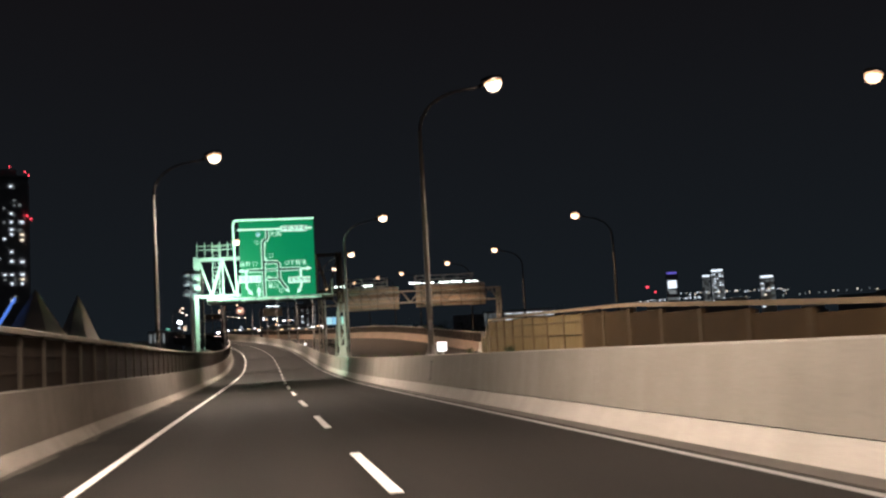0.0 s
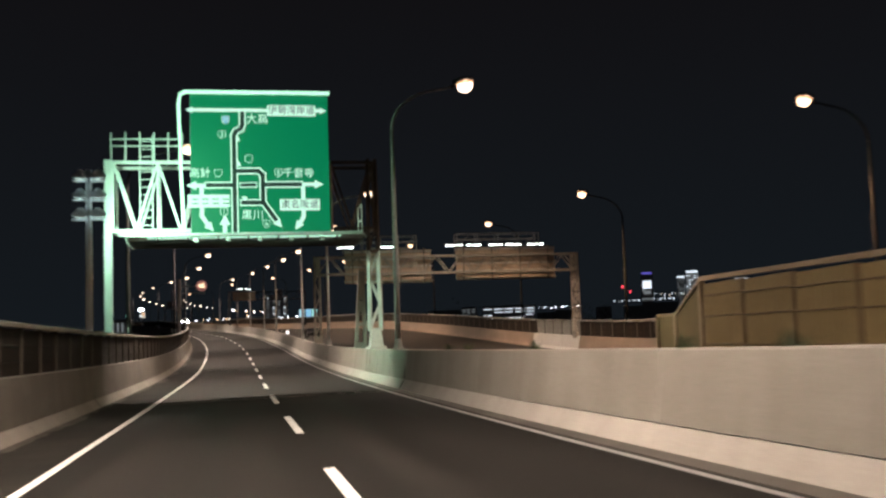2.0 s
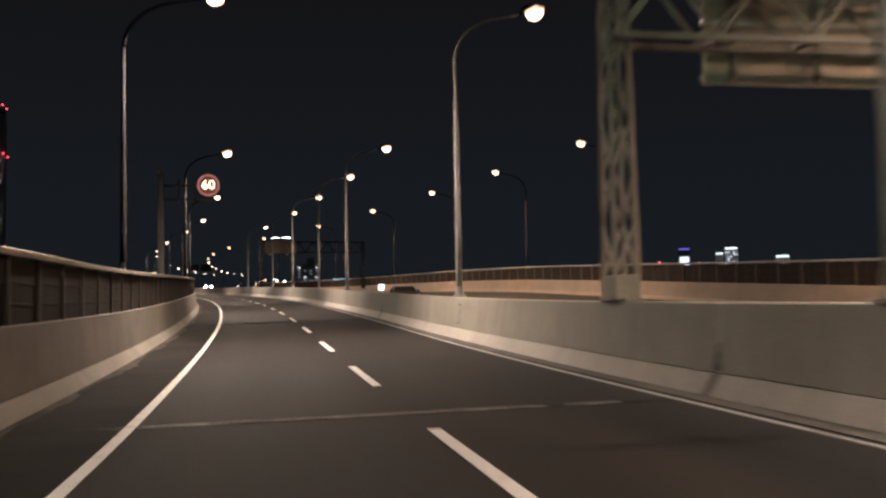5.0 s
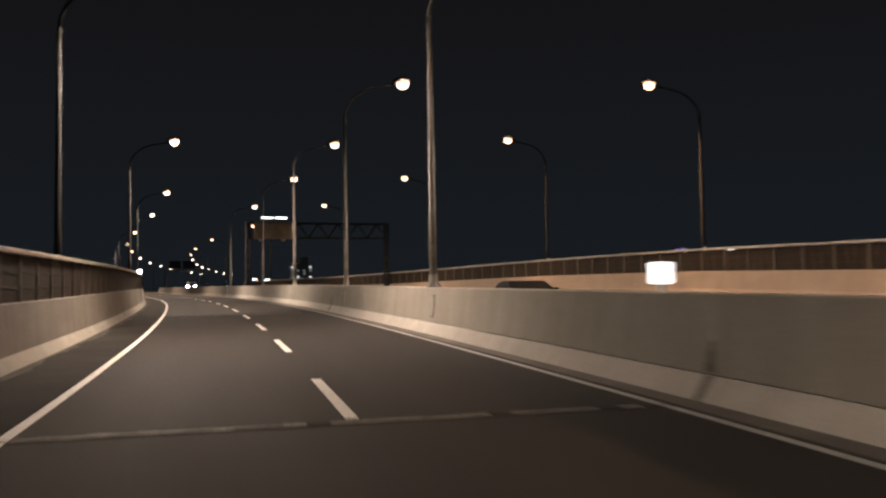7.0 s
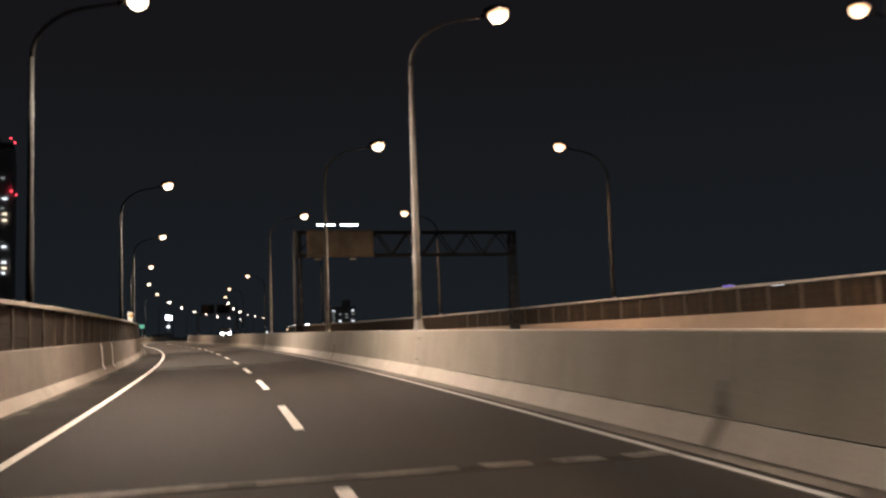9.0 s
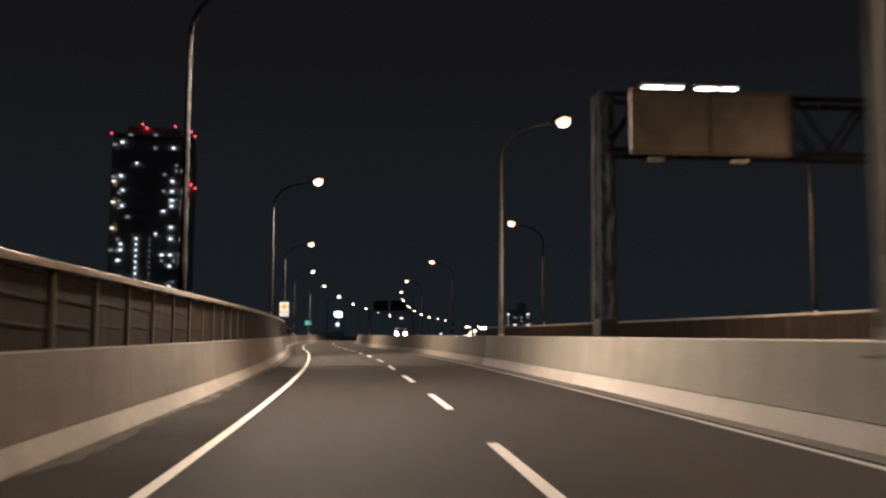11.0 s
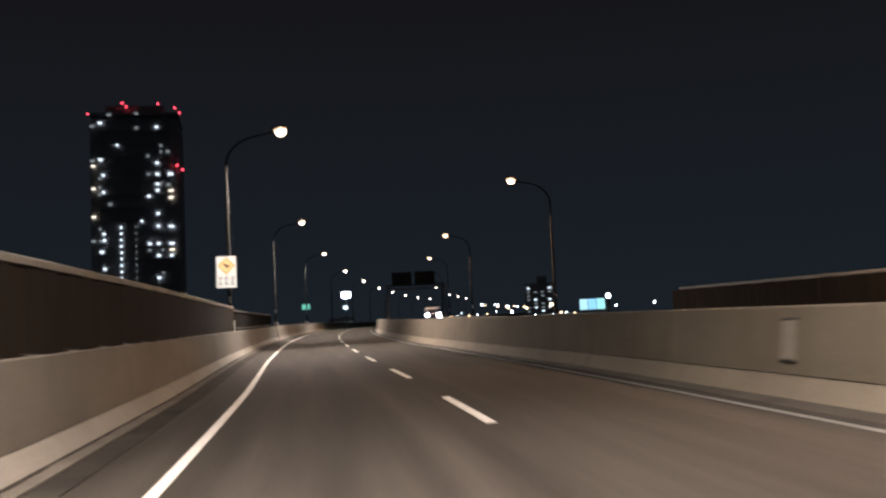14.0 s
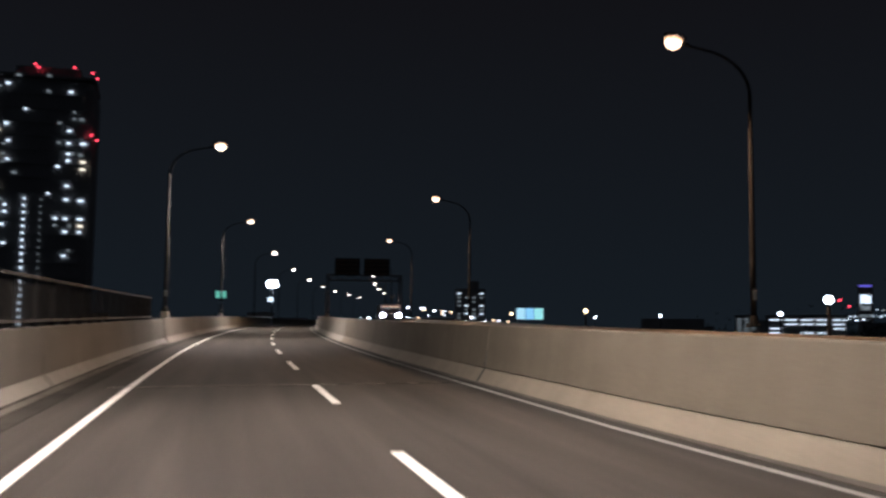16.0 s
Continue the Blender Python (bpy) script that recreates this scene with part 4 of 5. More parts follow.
route([(0.81, 0.35), (0.81, 0.12), (0.785, 0.075)], False, 0.15)
route([(0.11, 0.345), (0.11, 0.13), (0.145, 0.075)], False, 0.15)
route([(0.265, 0.02), (0.265, 0.08)], False, 0.15)
for a in ((0.035, 0.882, -90, 0.24), (0.96, 0.882, 90, 0.24), (0.045, 0.345, -90), (0.92, 0.35, 90), (0.635, 0.07, 140), (0.77, 0.055, 215), (0.165, 0.05, 140), (0.265, 0.10, 0, 0.38), (0.365, 0.50, 0, 0.2), (0.36, 0.68, 0, 0.2), (0.40, 0.255, -60, 0.2), (0.535, 0.40, 60, 0.2)):
    arrow(*a)


def plate(u0, u1, v0, v1, mat=None, y=-0.016):
    bm = bmesh.new()
    box(bm, (((u0 + u1) / 2 - 0.5) * W, y, (v0 + v1) / 2 * H), ((u1 - u0) * W, 0.012, (v1 - v0) * H), bevel=0.003)
    return part("name_plate" if mat is None else "shield", bm, mat or M_LEGEND, sign)


plate(0.57, 0.91, 0.842, 0.92)
plate(0.645, 0.925, 0.163, 0.245)
plate(0.015, 0.30, 0.19, 0.28)
def shield(u, v, mat):
    """A small route shield: pale rim, round-cornered, narrowing to a point, with a coloured field."""
    for scale, m2, y in ((0.88, M_LEGEND, -0.016), (0.76, mat, -0.022)):
        bm = bmesh.new()
        pts = [(-0.165, 0.13), (-0.11, 0.165), (0.11, 0.165), (0.165, 0.13), (0.155, -0.05), (0.10, -0.13), (0.0, -0.18), (-0.10, -0.13), (-0.155, -0.05)]
        f = bm.faces.new([bm.verts.new(((u - 0.5) * W + scale * x, y, v * H + scale * z)) for x, z in pts])
        out = bmesh.ops.extrude_face_region(bm, geom=[f])["geom"]
        bmesh.ops.translate(bm, verts=[q for q in out if isinstance(q, bmesh.types.BMVert)], vec=(0, 0.008, 0))
        part("shield", bm, m2, sign)


for u, v, m2 in ((0.28, 0.812, M_BLUE), (0.253, 0.706, M_SIGN), (0.435, 0.532, M_SIGN), (0.225, 0.431, M_SIGN), (0.64, 0.432, M_SIGN), (0.26, 0.158, M_SIGN), (0.55, 0.07, M_SIGN)):
    shield(u, v, m2)
for text, u, v, size, mat in (("伊勢湾岸道", 0.74, 0.881, 0.34, M_LEGDARK), ("東名阪道", 0.785, 0.204, 0.34, M_LEGDARK), ("大高", 0.50, 0.815, 0.40, M_LEGEND), ("千音寺", 0.78, 0.427, 0.38, M_LEGEND),
                              ("高針", 0.10, 0.43, 0.38, M_LEGEND), ("黒川", 0.455, 0.13, 0.40, M_LEGEND),
                              ("23", 0.28, 0.814, 0.19, M_LEGEND), ("3", 0.253, 0.706, 0.24, M_LEGEND), ("1", 0.26, 0.158, 0.24, M_LEGEND), ("6", 0.55, 0.07, 0.24, M_LEGEND), ("5", 0.64, 0.432, 0.24, M_LEGEND)):
    words(text, size, mat, sign, ((u - 0.5) * W, -0.026, v * H))
for k in range(4):
    for v in (0.248, 0.218):
        bm = bmesh.new()
        box(bm, ((0.065 + 0.07 * k - 0.5) * W, -0.026, v * H), (0.22, 0.008, 0.04))
        part("legend_bar", bm, M_SIGN, sign)


# floodlight mast behind the parapet
mast = thing("floodlight_mast", base(65.7, -5.42, 1.0), "pale grey mast with three tiers of floodlights seen from behind", "floodlight mast")
bm = bmesh.new()
rod(bm, (0, 0, 0), (0, 0, 6.1), 0.12, 0.09, 12)
part("pole", bm, M_MAST, mast, smooth=True)
for z in (5.95, 5.35, 4.75):
    bm = bmesh.new()
    box(bm, (0, 0, z - 0.2), (1.0, 0.09, 0.07))
    row = part("crossarm", bm, M_MAST, mast)
    for x in (-0.27, 0.27):
        bm = bmesh.new()
        lean = Matrix.Translation((x, 0.05, z)) @ Matrix.Rotation(radians(24), 4, "X")
        tube(bm, [lean @ Vector((0, 0, q)) for q in (0.17, 0.14, 0.08, 0.0, -0.05)], [0.05, 0.10, 0.14, 0.25, 0.26], 16)
        bar(bm, (x, 0.0, z - 0.2), (x, 0.02, z + 0.05), 0.05)
        part("floodlight", bm, M_MAST, mast)
        bm = bmesh.new()
        rod(bm, lean @ Vector((0, 0, -0.05)), lean @ Vector((0, 0, -0.065)), 0.23, sides=16)
        part("lamp_glass", bm, M_FLOOD, row, "lit floodlight glass")
data = bpy.data.lights.new("flood_beam", "SPOT")
data.energy, data.color, data.shadow_soft_size = 4400.0, (0.52, 1.0, 0.66), 0.3
data.spot_size, data.spot_blend = radians(136), 0.85
ob = new("flood_beam", data)
ob.parent = mast
ob.matrix_basis = Matrix.Translation((0.1, 0.6, 5.35)) @ Vector((0.735, 0.678, -0.08)).to_track_quat("-Z", "Y").to_matrix().to_4x4()


M_TRUSS = grainy("weathered_truss_steel", (0.20, 0.18, 0.155), (0.31, 0.285, 0.25), 0.6, 0.15, coarse=0.9, fine=14, relief=0.15)


def truss_gantry(s, x0, x1, z0, z1, label, tops=(1.22, 1.06), mat=M_RUST):
    g = thing("sign_gantry", base(s), label, "sign gantry")
    for x, zb in ((x0, tops[0]), (x1, tops[1])):
        low, high = zb + 0.42, z1 + 0.1
        corner = lambda a, b, z: (x + a * (0.185 - 0.03 * (z - low) / (high - low)), b * (0.30 - 0.06 * (z - low) / (high - low)), z)
        bm = bmesh.new()
        for a in (-1, 1):
            for b in (-1, 1):
                bar(bm, corner(a, b, low), corner(a, b, high), 0.075)
        n = 6
        for k in range(n):
            q, q2 = low + (high - low) * k / n, low + (high - low) * (k + 1) / n
            a = 1 if k % 2 else -1
            for b in (-1, 1):
                bar(bm, corner(a, b, q), corner(-a, b, q2), 0.05)
                bar(bm, corner(b, a, q), corner(b, -a, q2), 0.05)
        part("column", bm, mat, g)
        bm = bmesh.new()
        box(bm, (x, 0, zb + 0.22), (0.44, 0.74, 0.42), bevel=0.02)
        box(bm, (x + 0.06, 0, zb + 0.02), (0.36, 1.05, 0.04))
        part("column_foot", bm, mat, g)
    n = int((x1 - x0) / 1.7)
    for y in (-0.36, 0.36):
        lattice(g, mat, (x0, y, z0), (x1, y, z0), (x0, y, z1), (x1, y, z1), n, 0.065, 0.11)
    for k in range(n + 1):
        x = x0 + (x1 - x0) * k / n
        for z in (z0, z1):
            member(g, "cross_tie", (x, -0.36, z), (x, 0.36, z), 0.06, mat)
    return g


def sign_back(s, x0, x1, z0, z1, tubes, label, dark=()):
    """A sign seen from behind: sheet, stiffeners, hangers, a handrail cage and the tube lamps over it."""
    t = thing("overhead_sign", base(s), label, "overhead sign", "overhead signs")
    n = max(2, int((x1 - x0) / 0.9))
    w = (x1 - x0) / n
    for k in range(n):
        bm = bmesh.new()
        box(bm, (x0 + w * (k + 0.5), 0.62, (z0 + z1) / 2), (w - 0.015, 0.03, z1 - z0))
        part("sheet", bm, M_SIGNBACK, t)
    for z in np.linspace(z0 + 0.12, z1 - 0.12, 5):
        bm = bmesh.new()
        box(bm, ((x0 + x1) / 2, 0.56, float(z)), (x1 - x0 + 0.1, 0.07, 0.10), bevel=0.01)
        part("stiffener", bm, M_SLAT, t)
    for x in np.linspace(x0 + 0.5, x1 - 0.5, 4):
        member(t, "hanger", (float(x), 0.48, z0), (float(x), 0.48, z1 + 0.1), 0.09, M_RUST)
    bm = bmesh.new()
    reach = x0 + 0.8 * (x1 - x0)
    for y in (-0.4, 0.45):
        for x in np.linspace(x0 - 0.1, reach, 5):
            bar(bm, (float(x), y, z1 - 0.3), (float(x), y, z1 + 0.85), 0.05)
        for z in (z1 + 0.45, z1 + 0.83):
            bar(bm, (x0 - 0.1, y, z), (reach, y, z), 0.045)
    bar(bm, (x0 - 0.1, 0.45, z1 - 0.2), (x0 + 0.9, 0.45, z1 + 0.8), 0.04)
    bar(bm, (reach - 1.0, 0.45, z1 - 0.2), (reach, 0.45, z1 + 0.8), 0.04)
    part("handrail", bm, M_POLE, t)
    for a, b, z in tubes:
        bm = bmesh.new()
        box(bm, ((a + b) / 2, 1.25, z + 0.09), (b - a + 0.14, 0.26, 0.08), bevel=0.02)
        bar(bm, ((a + b) / 2, 1.2, z + 0.1), ((a + b) / 2, 0.6, z1), 0.05)
        lum = part("luminaire", bm, M_RUST, t)
        bm = bmesh.new()
        box(bm, ((a + b) / 2, 1.22, z), (b - a, 0.14, 0.055), bevel=0.024)
        part("tube", bm, M_TUBE, lum, "glowing white tube")
    for a, b, z in dark:
        bm = bmesh.new()
        box(bm, ((a + b) / 2, 1.2, z - 0.02), (b - a, 0.26, 0.14), bevel=0.03)
        bar(bm, ((a + b) / 2, 1.2, z), ((a + b) / 2, 0.6, z1), 0.05)
        part("luminaire", bm, M_SLAT, t, "unlit lamp housing")
    return t


M_PANELBACK = grainy("grey_panel_back", (0.17, 0.155, 0.13), (0.29, 0.27, 0.235), 0.45, 0.2, coarse=1.2, fine=10, relief=0.1)


def sign_panel(s, x0, x1, z0, z1, tubes, label):
    """A boxed sign hung before its truss, seen from behind, with tube lamps over it and small brackets below."""
    t = thing("overhead_sign", base(s), label, "overhead sign", "overhead signs")
    bm = bmesh.new()
    box(bm, ((x0 + x1) / 2, -0.62, (z0 + z1) / 2), (x1 - x0, 0.16, z1 - z0), bevel=0.02)
    part("sheet", bm, M_PANELBACK, t)
    for z in (z0 + 0.04, z1 - 0.04):
        bm = bmesh.new()
        box(bm, ((x0 + x1) / 2, -0.72, z), (x1 - x0 + 0.06, 0.06, 0.09), bevel=0.01)
        part("frame", bm, M_RUST, t)
    for x in np.linspace(x0 + 0.03, x1 - 0.03, 3):
        bm = bmesh.new()
        box(bm, (float(x), -0.72, (z0 + z1) / 2), (0.07, 0.05, z1 - z0), bevel=0.01)
        part("frame", bm, M_RUST, t)
    for x in (x0 + 0.6, x1 - 1.2):
        bm = bmesh.new()
        box(bm, (x, -0.6, z0 - 0.12), (0.36, 0.2, 0.1), bevel=0.02)
        part("bracket", bm, M_SLAT, t)
    for a, b, z in tubes:
        bm = bmesh.new()
        box(bm, ((a + b) / 2, 1.25, z + 0.09), (b - a + 0.14, 0.26, 0.08), bevel=0.02)
        bar(bm, ((a + b) / 2, 1.2, z + 0.1), ((a + b) / 2, 0.3, z1), 0.05)
        lum = part("luminaire", bm, M_RUST, t)
        bm = bmesh.new()
        box(bm, ((a + b) / 2, 1.22, z), (b - a, 0.14, 0.055), bevel=0.024)
        part("tube", bm, M_TUBE, lum, "glowing white tube")
    return t


truss_gantry(100.2, 4.12, 21.6, 5.64, 6.74, "brown steel truss gantry spanning the opposite carriageway", (1.23, 1.0), M_TRUSS)
sign_back(100.2, 6.0, 11.8, 5.05, 7.25, [(5.65, 6.7, 7.5), (8.4, 9.35, 7.5)], "back of an overhead sign lit by tubes", [(7.55, 8.25, 7.4), (9.7, 10.6, 7.4)])
sign_back(100.2, 13.5, 20.4, 5.15, 7.35, [(12.95, 14.1, 7.55), (14.4, 15.4, 7.55), (15.95, 16.95, 7.55), (17.2, 18.25, 7.55), (18.7, 19.85, 7.55)], "back of a wide overhead sign lit by tubes")
# near-black steel stands in for a truss that is left mostly unlit
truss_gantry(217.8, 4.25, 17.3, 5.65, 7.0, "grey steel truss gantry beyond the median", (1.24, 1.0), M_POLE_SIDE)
sign_panel(217.8, 4.75, 8.6, 5.5, 7.05, [(5.6, 6.65, 7.62), (7.0, 8.05, 7.62)], "back of a short overhead sign lit by tubes")
truss_gantry(422.0, 4.55, 13.8, 5.9, 6.6, "distant dark gantry with two message boards", (1.22, 1.1), M_RUST)
for x0, x1 in ((5.4, 8.6), (9.1, 12.4)):
    b = thing("message_board", base(421.4, (x0 + x1) / 2, 6.5), "dark unlit message board on a gantry", "message board", "message boards")
    bm = bmesh.new()
    box(bm, (0, 0, 1.1), (x1 - x0, 0.5, 2.2), bevel=0.05)
    part("housing", bm, M_DARK, b)
    bm = bmesh.new()
    for k in range(4):
        box(bm, (0, -0.27, 0.3 + 0.53 * k), (x1 - x0 - 0.2, 0.06, 0.06))
    part("rib", bm, M_RUST, b)

# ---- speed sign with lit ring and figures ----
post = thing("speed_sign", base(129.6, -5.75, 1.0), "lit round speed limit sign on a bracketed post", "speed sign")
bm = bmesh.new()
rod(bm, (0, 0, 0), (0, 0, 5.6), 0.15, 0.13, 12)
part("post", bm, M_POLE, post, smooth=True)
bm = bmesh.new()
for z in (4.95, 4.35):
    bar(bm, (0, 0, z), (1.55, 0, z), 0.08)
for x in (0.75, 1.45):
    bar(bm, (x, 0, 4.2), (x, 0, 5.2), 0.06)
part("bracket", bm, M_POLE_DIM, post)
bm = bmesh.new()
bmesh.ops.create_cone(bm, cap_ends=True, segments=40, radius1=0.51, radius2=0.51, depth=0.14, matrix=Matrix.Translation((1.99, -0.02, 4.97)) @ Matrix.Rotation(radians(90), 4, "X"))
disc = part("disc", bm, M_DARK, post, "round dark sign housing")
bm = bmesh.new()
tube(bm, [(1.99 + 0.43 * math.cos(a), -0.10, 4.97 + 0.43 * math.sin(a)) for a in np.linspace(0, 2 * math.pi, 41)], [0.045] * 41, 8)
part("ring", bm, glow("red_led_ring", (0.95, 0.36, 0.30), 0.26), disc, "glowing red ring")
bm = bmesh.new()
bmesh.ops.create_cone(bm, cap_ends=True, segments=32, radius1=0.38, radius2=0.38, depth=0.012, matrix=Matrix.Translation((1.99, -0.096, 4.97)) @ Matrix.Rotation(radians(90), 4, "X"))
part("face", bm, glow("amber_sign_face", (1.0, 0.36, 0.28), 0.035), disc, "dim amber sign face")
words("60", 0.58, glow("amber_led", (1.0, 0.80, 0.50), 3.0), disc, (1.99, -0.108, 4.97), "figures")
bm = bmesh.new()
box(bm, (1.95, 0, 4.32), (0.7, 0.2, 0.16), bevel=0.02)
part("control_box", bm, M_POLE_DIM, post)

# ---- warning board on the parapet lamp ----
board = thing("warning_sign", base(297.0, -5.48, 3.0), "white warning board with an amber diamond on a lamp pole", "warning sign")
# board and diamond glow to stand in for headlight thrown back by the sheet
bm = bmesh.new()
box(bm, (0, 0, 0.68), (0.86, 0.03, 1.38), bevel=0.01)
part("board", bm, glow("headlit_white_board", (1.0, 0.88, 0.70), 0.68), board)
bm = bmesh.new()
box(bm, (0, -0.022, 0.95), (0.55, 0.012, 0.55), Matrix.Rotation(radians(45), 4, "Y"))
part("diamond", bm, glow("amber_diamond", (1.0, 0.40, 0.08), 0.7), board)
bm = bmesh.new()
box(bm, (0, -0.026, 0.95), (0.46, 0.012, 0.46), Matrix.Rotation(radians(45), 4, "Y"))
part("diamond_field", bm, glow("pale_amber_field", (1.0, 0.60, 0.24), 0.8), board)
bm = bmesh.new()
box(bm, (-0.02, -0.032, 0.98), (0.22, 0.01, 0.08), Matrix.Rotation(radians(20), 4, "Y"))
box(bm, (0.06, -0.032, 0.90), (0.2, 0.01, 0.05), Matrix.Rotation(radians(-30), 4, "Y"))
part("pictogram", bm, M_DARK, board)
for z in (0.40, 0.17):
    for x in (-0.27, 0.0, 0.27):
        for q in (-0.06, 0.0, 0.06):
            bm = bmesh.new()
            box(bm, (x, -0.022, z + q), (0.17, 0.01, 0.03))
            part("legend_bar", bm, M_CONC_MID, board)
bm = bmesh.new()
for z in (0.3, 1.05):
    bar(bm, (-0.02, 0.03, z), (-0.02, 1.9, z), 0.04)
part("clamp", bm, M_STEEL, board)

# ---- green exit plate and the bright boards ahead ----
ex = thing("exit_sign", base(412.0, -7.75, -1.0), "small lit green sign on a post beside the road", "road sign")
bm = bmesh.new()
box(bm, (0, 0, 4.62), (1.2, 0.12, 0.8), bevel=0.03)
part("face", bm, glow("lit_small_green", (0.26, 0.85, 0.60), 0.4), ex)
bm = bmesh.new()
rod(bm, (0, 0.1, 0), (0, 0.1, 4.3), 0.08, sides=8)
part("post", bm, M_STEEL, ex)
wb = thing("light_board", base(458.0, -5.0, -1.0), "bright white lit board over a smaller one on a post", "lit board")
bm = bmesh.new()
box(bm, (0, 0, 7.5), (1.7, 0.3, 1.15), bevel=0.3)
part("upper_board", bm, M_CITYW, wb, "glowing white board")
bm = bmesh.new()
box(bm, (-0.2, 0, 5.0), (0.9, 0.3, 0.7), bevel=0.12)
part("lower_board", bm, M_WINW, wb, "glowing white board")
bm = bmesh.new()
rod(bm, (0, 0.3, 0), (0, 0.3, 8.0), 0.15, sides=8)
part("post", bm, M_STEEL, wb)

# small white reflector boxes on the median
for s in (30.4, 132.8):
    r = thing("marker_lamp", base(s, 4.115 + right_shift(s), 1.233), "small white box lamp on the median barrier", "marker lamp", "median markers")
    bm = bmesh.new()
    box(bm, (0, 0, 0.235), (0.27, 0.16, 0.27), bevel=0.02)
    part("box", bm, glow("marker_white", (1.0, 0.97, 0.92), 1.6), r)
    bm = bmesh.new()
    rod(bm, (0, 0, 0), (0, 0, 0.1), 0.05, sides=8)
    part("stem", bm, M_STEEL, r)

# ---- tan noise wall of the joining ramp ----
ramp_wall = thing("ramp_noise_wall", Matrix.Identity(4), "tan corrugated metal noise wall of a joining ramp", "noise wall")
TAN = [(-30.0, 9.5, 0.9), (0.0, 9.7, 1.25), (17.0, 9.85, 1.85), (20.5, 9.95, 2.0), (31.0, 10.25, 2.5), (45.0, 10.85, 2.82), (59.9, 12.0, 3.0)]


def tan_at(s):
    return [float(np.interp(s, [t[0] for t in TAN], [t[k] for t in TAN])) for k in (1, 2)]


s = -30.0
while s < 59.4:
    lat, top = tan_at(s + 1.45)
    lean = Matrix.Rotation(-math.atan((tan_at(s + 2.9)[0] - tan_at(s)[0]) / 2.9), 4, "Z")
    bm = bmesh.new()
    hgt = min(tan_at(s)[1], tan_at(s + 2.9)[1]) - 0.56
    wave = []
    for k in range(12):
        y = -1.43 + 0.238 * k
        wave += [(-0.025, y), (-0.025, y + 0.11), (0.025, y + 0.13), (0.025, y + 0.22)]
    outline = wave + [(x + 0.015, y) for x, y in reversed(wave)]
    ends = [[bm.verts.new((x, y, z)) for x, y in outline] for z in (0.0, hgt)]
    count = len(outline)
    for k in range(count):
        bm.faces.new((ends[0][k], ends[0][(k + 1) % count], ends[1][(k + 1) % count], ends[1][k]))
    newer = s > 34.0
    ob = part("panel", bm, M_TAN if newer else M_TANBROWN, ramp_wall, "" if newer else "dark brown stained panel")
    ob.matrix_basis = base(s + 1.45, lat, 0.4) @ lean
    for z in (0.30, 0.62, 0.86) if newer else ():
        bm = bmesh.new()
        box(bm, (-0.035, 0, hgt * z), (0.025, 2.86, 0.035))
        ob = part("rail", bm, M_TANDARK, ramp_wall)
        ob.matrix_basis = base(s + 1.45, lat, 0.4) @ lean
    bm = bmesh.new()
    box(bm, (0.0, 0, hgt / 2), (0.13, 0.08 if newer else 0.2, hgt))
    ob = part("post", bm, M_TANDARK if newer else M_TANPOST, ramp_wall)
    ob.matrix_basis = base(s, tan_at(s)[0], 0.4)
    s += 2.9
part("cap_rail", sweep("cap_rail", -30.0, 59.9, 2.9, lambda q: [(tan_at(q)[0] - 0.09, tan_at(q)[1] - 0.19), (tan_at(q)[0] - 0.09, tan_at(q)[1] - 0.07), (tan_at(q)[0] + 0.09, tan_at(q)[1] - 0.07), (tan_at(q)[0] + 0.09, tan_at(q)[1] - 0.19)], M_TANWALL), None, ramp_wall)
bm = bmesh.new()
vs = [(0, 0, 0), (0, 4.1, 0), (0, 4.1, 1.55), (0, 2.3, 1.55), (0, 0, 2.46)]
f = bm.faces.new([bm.verts.new(v) for v in vs])
out = bmesh.ops.extrude_face_region(bm, geom=[f])["geom"]
bmesh.ops.translate(bm, verts=[g for g in out if isinstance(g, bmesh.types.BMVert)], vec=(0.06, 0, 0))
turn = Matrix.Rotation(math.atan2(-0.36, 4.1), 4, "Z")
ob = part("end_panel", bm, M_TANDULL, ramp_wall)
ob.matrix_basis = base(59.95, 12.0, 0.45) @ turn
for a, b in (((0.03, 0, 2.50), (0.03, 2.3, 1.59)), ((0.03, 2.3, 1.59), (0.03, 4.2, 1.59))):
    bm = bmesh.new()
    bar(bm, a, b, 0.17, 0.09)
    ob = part("cap_rail", bm, M_TANWALL, ramp_wall)
    ob.matrix_basis = base(59.95, 12.0, 0.45) @ turn
for y, z in ((0.0, 2.46), (2.3, 1.55), (4.1, 1.62)):
    bm = bmesh.new()
    box(bm, (0.0, y, z / 2 - 0.2), (0.17, 0.15, z + 0.4))
    ob = part("post", bm, M_TANWALL, ramp_wall)
    ob.matrix_basis = base(59.95, 12.0, 0.45) @ turn
part("plinth", sweep("plinth", -30.0, 64.0, 3.0, lambda q: [(tan_at(q)[0] - 0.2, -0.02), (tan_at(q)[0] - 0.12, 0.42), (tan_at(q)[0] + 0.15, 0.42), (tan_at(q)[0] + 0.2, -0.02)], M_CONC_FAR), None, ramp_wall)

# ---- weeds in the joints behind the median's top ----
rng = random.Random(23)
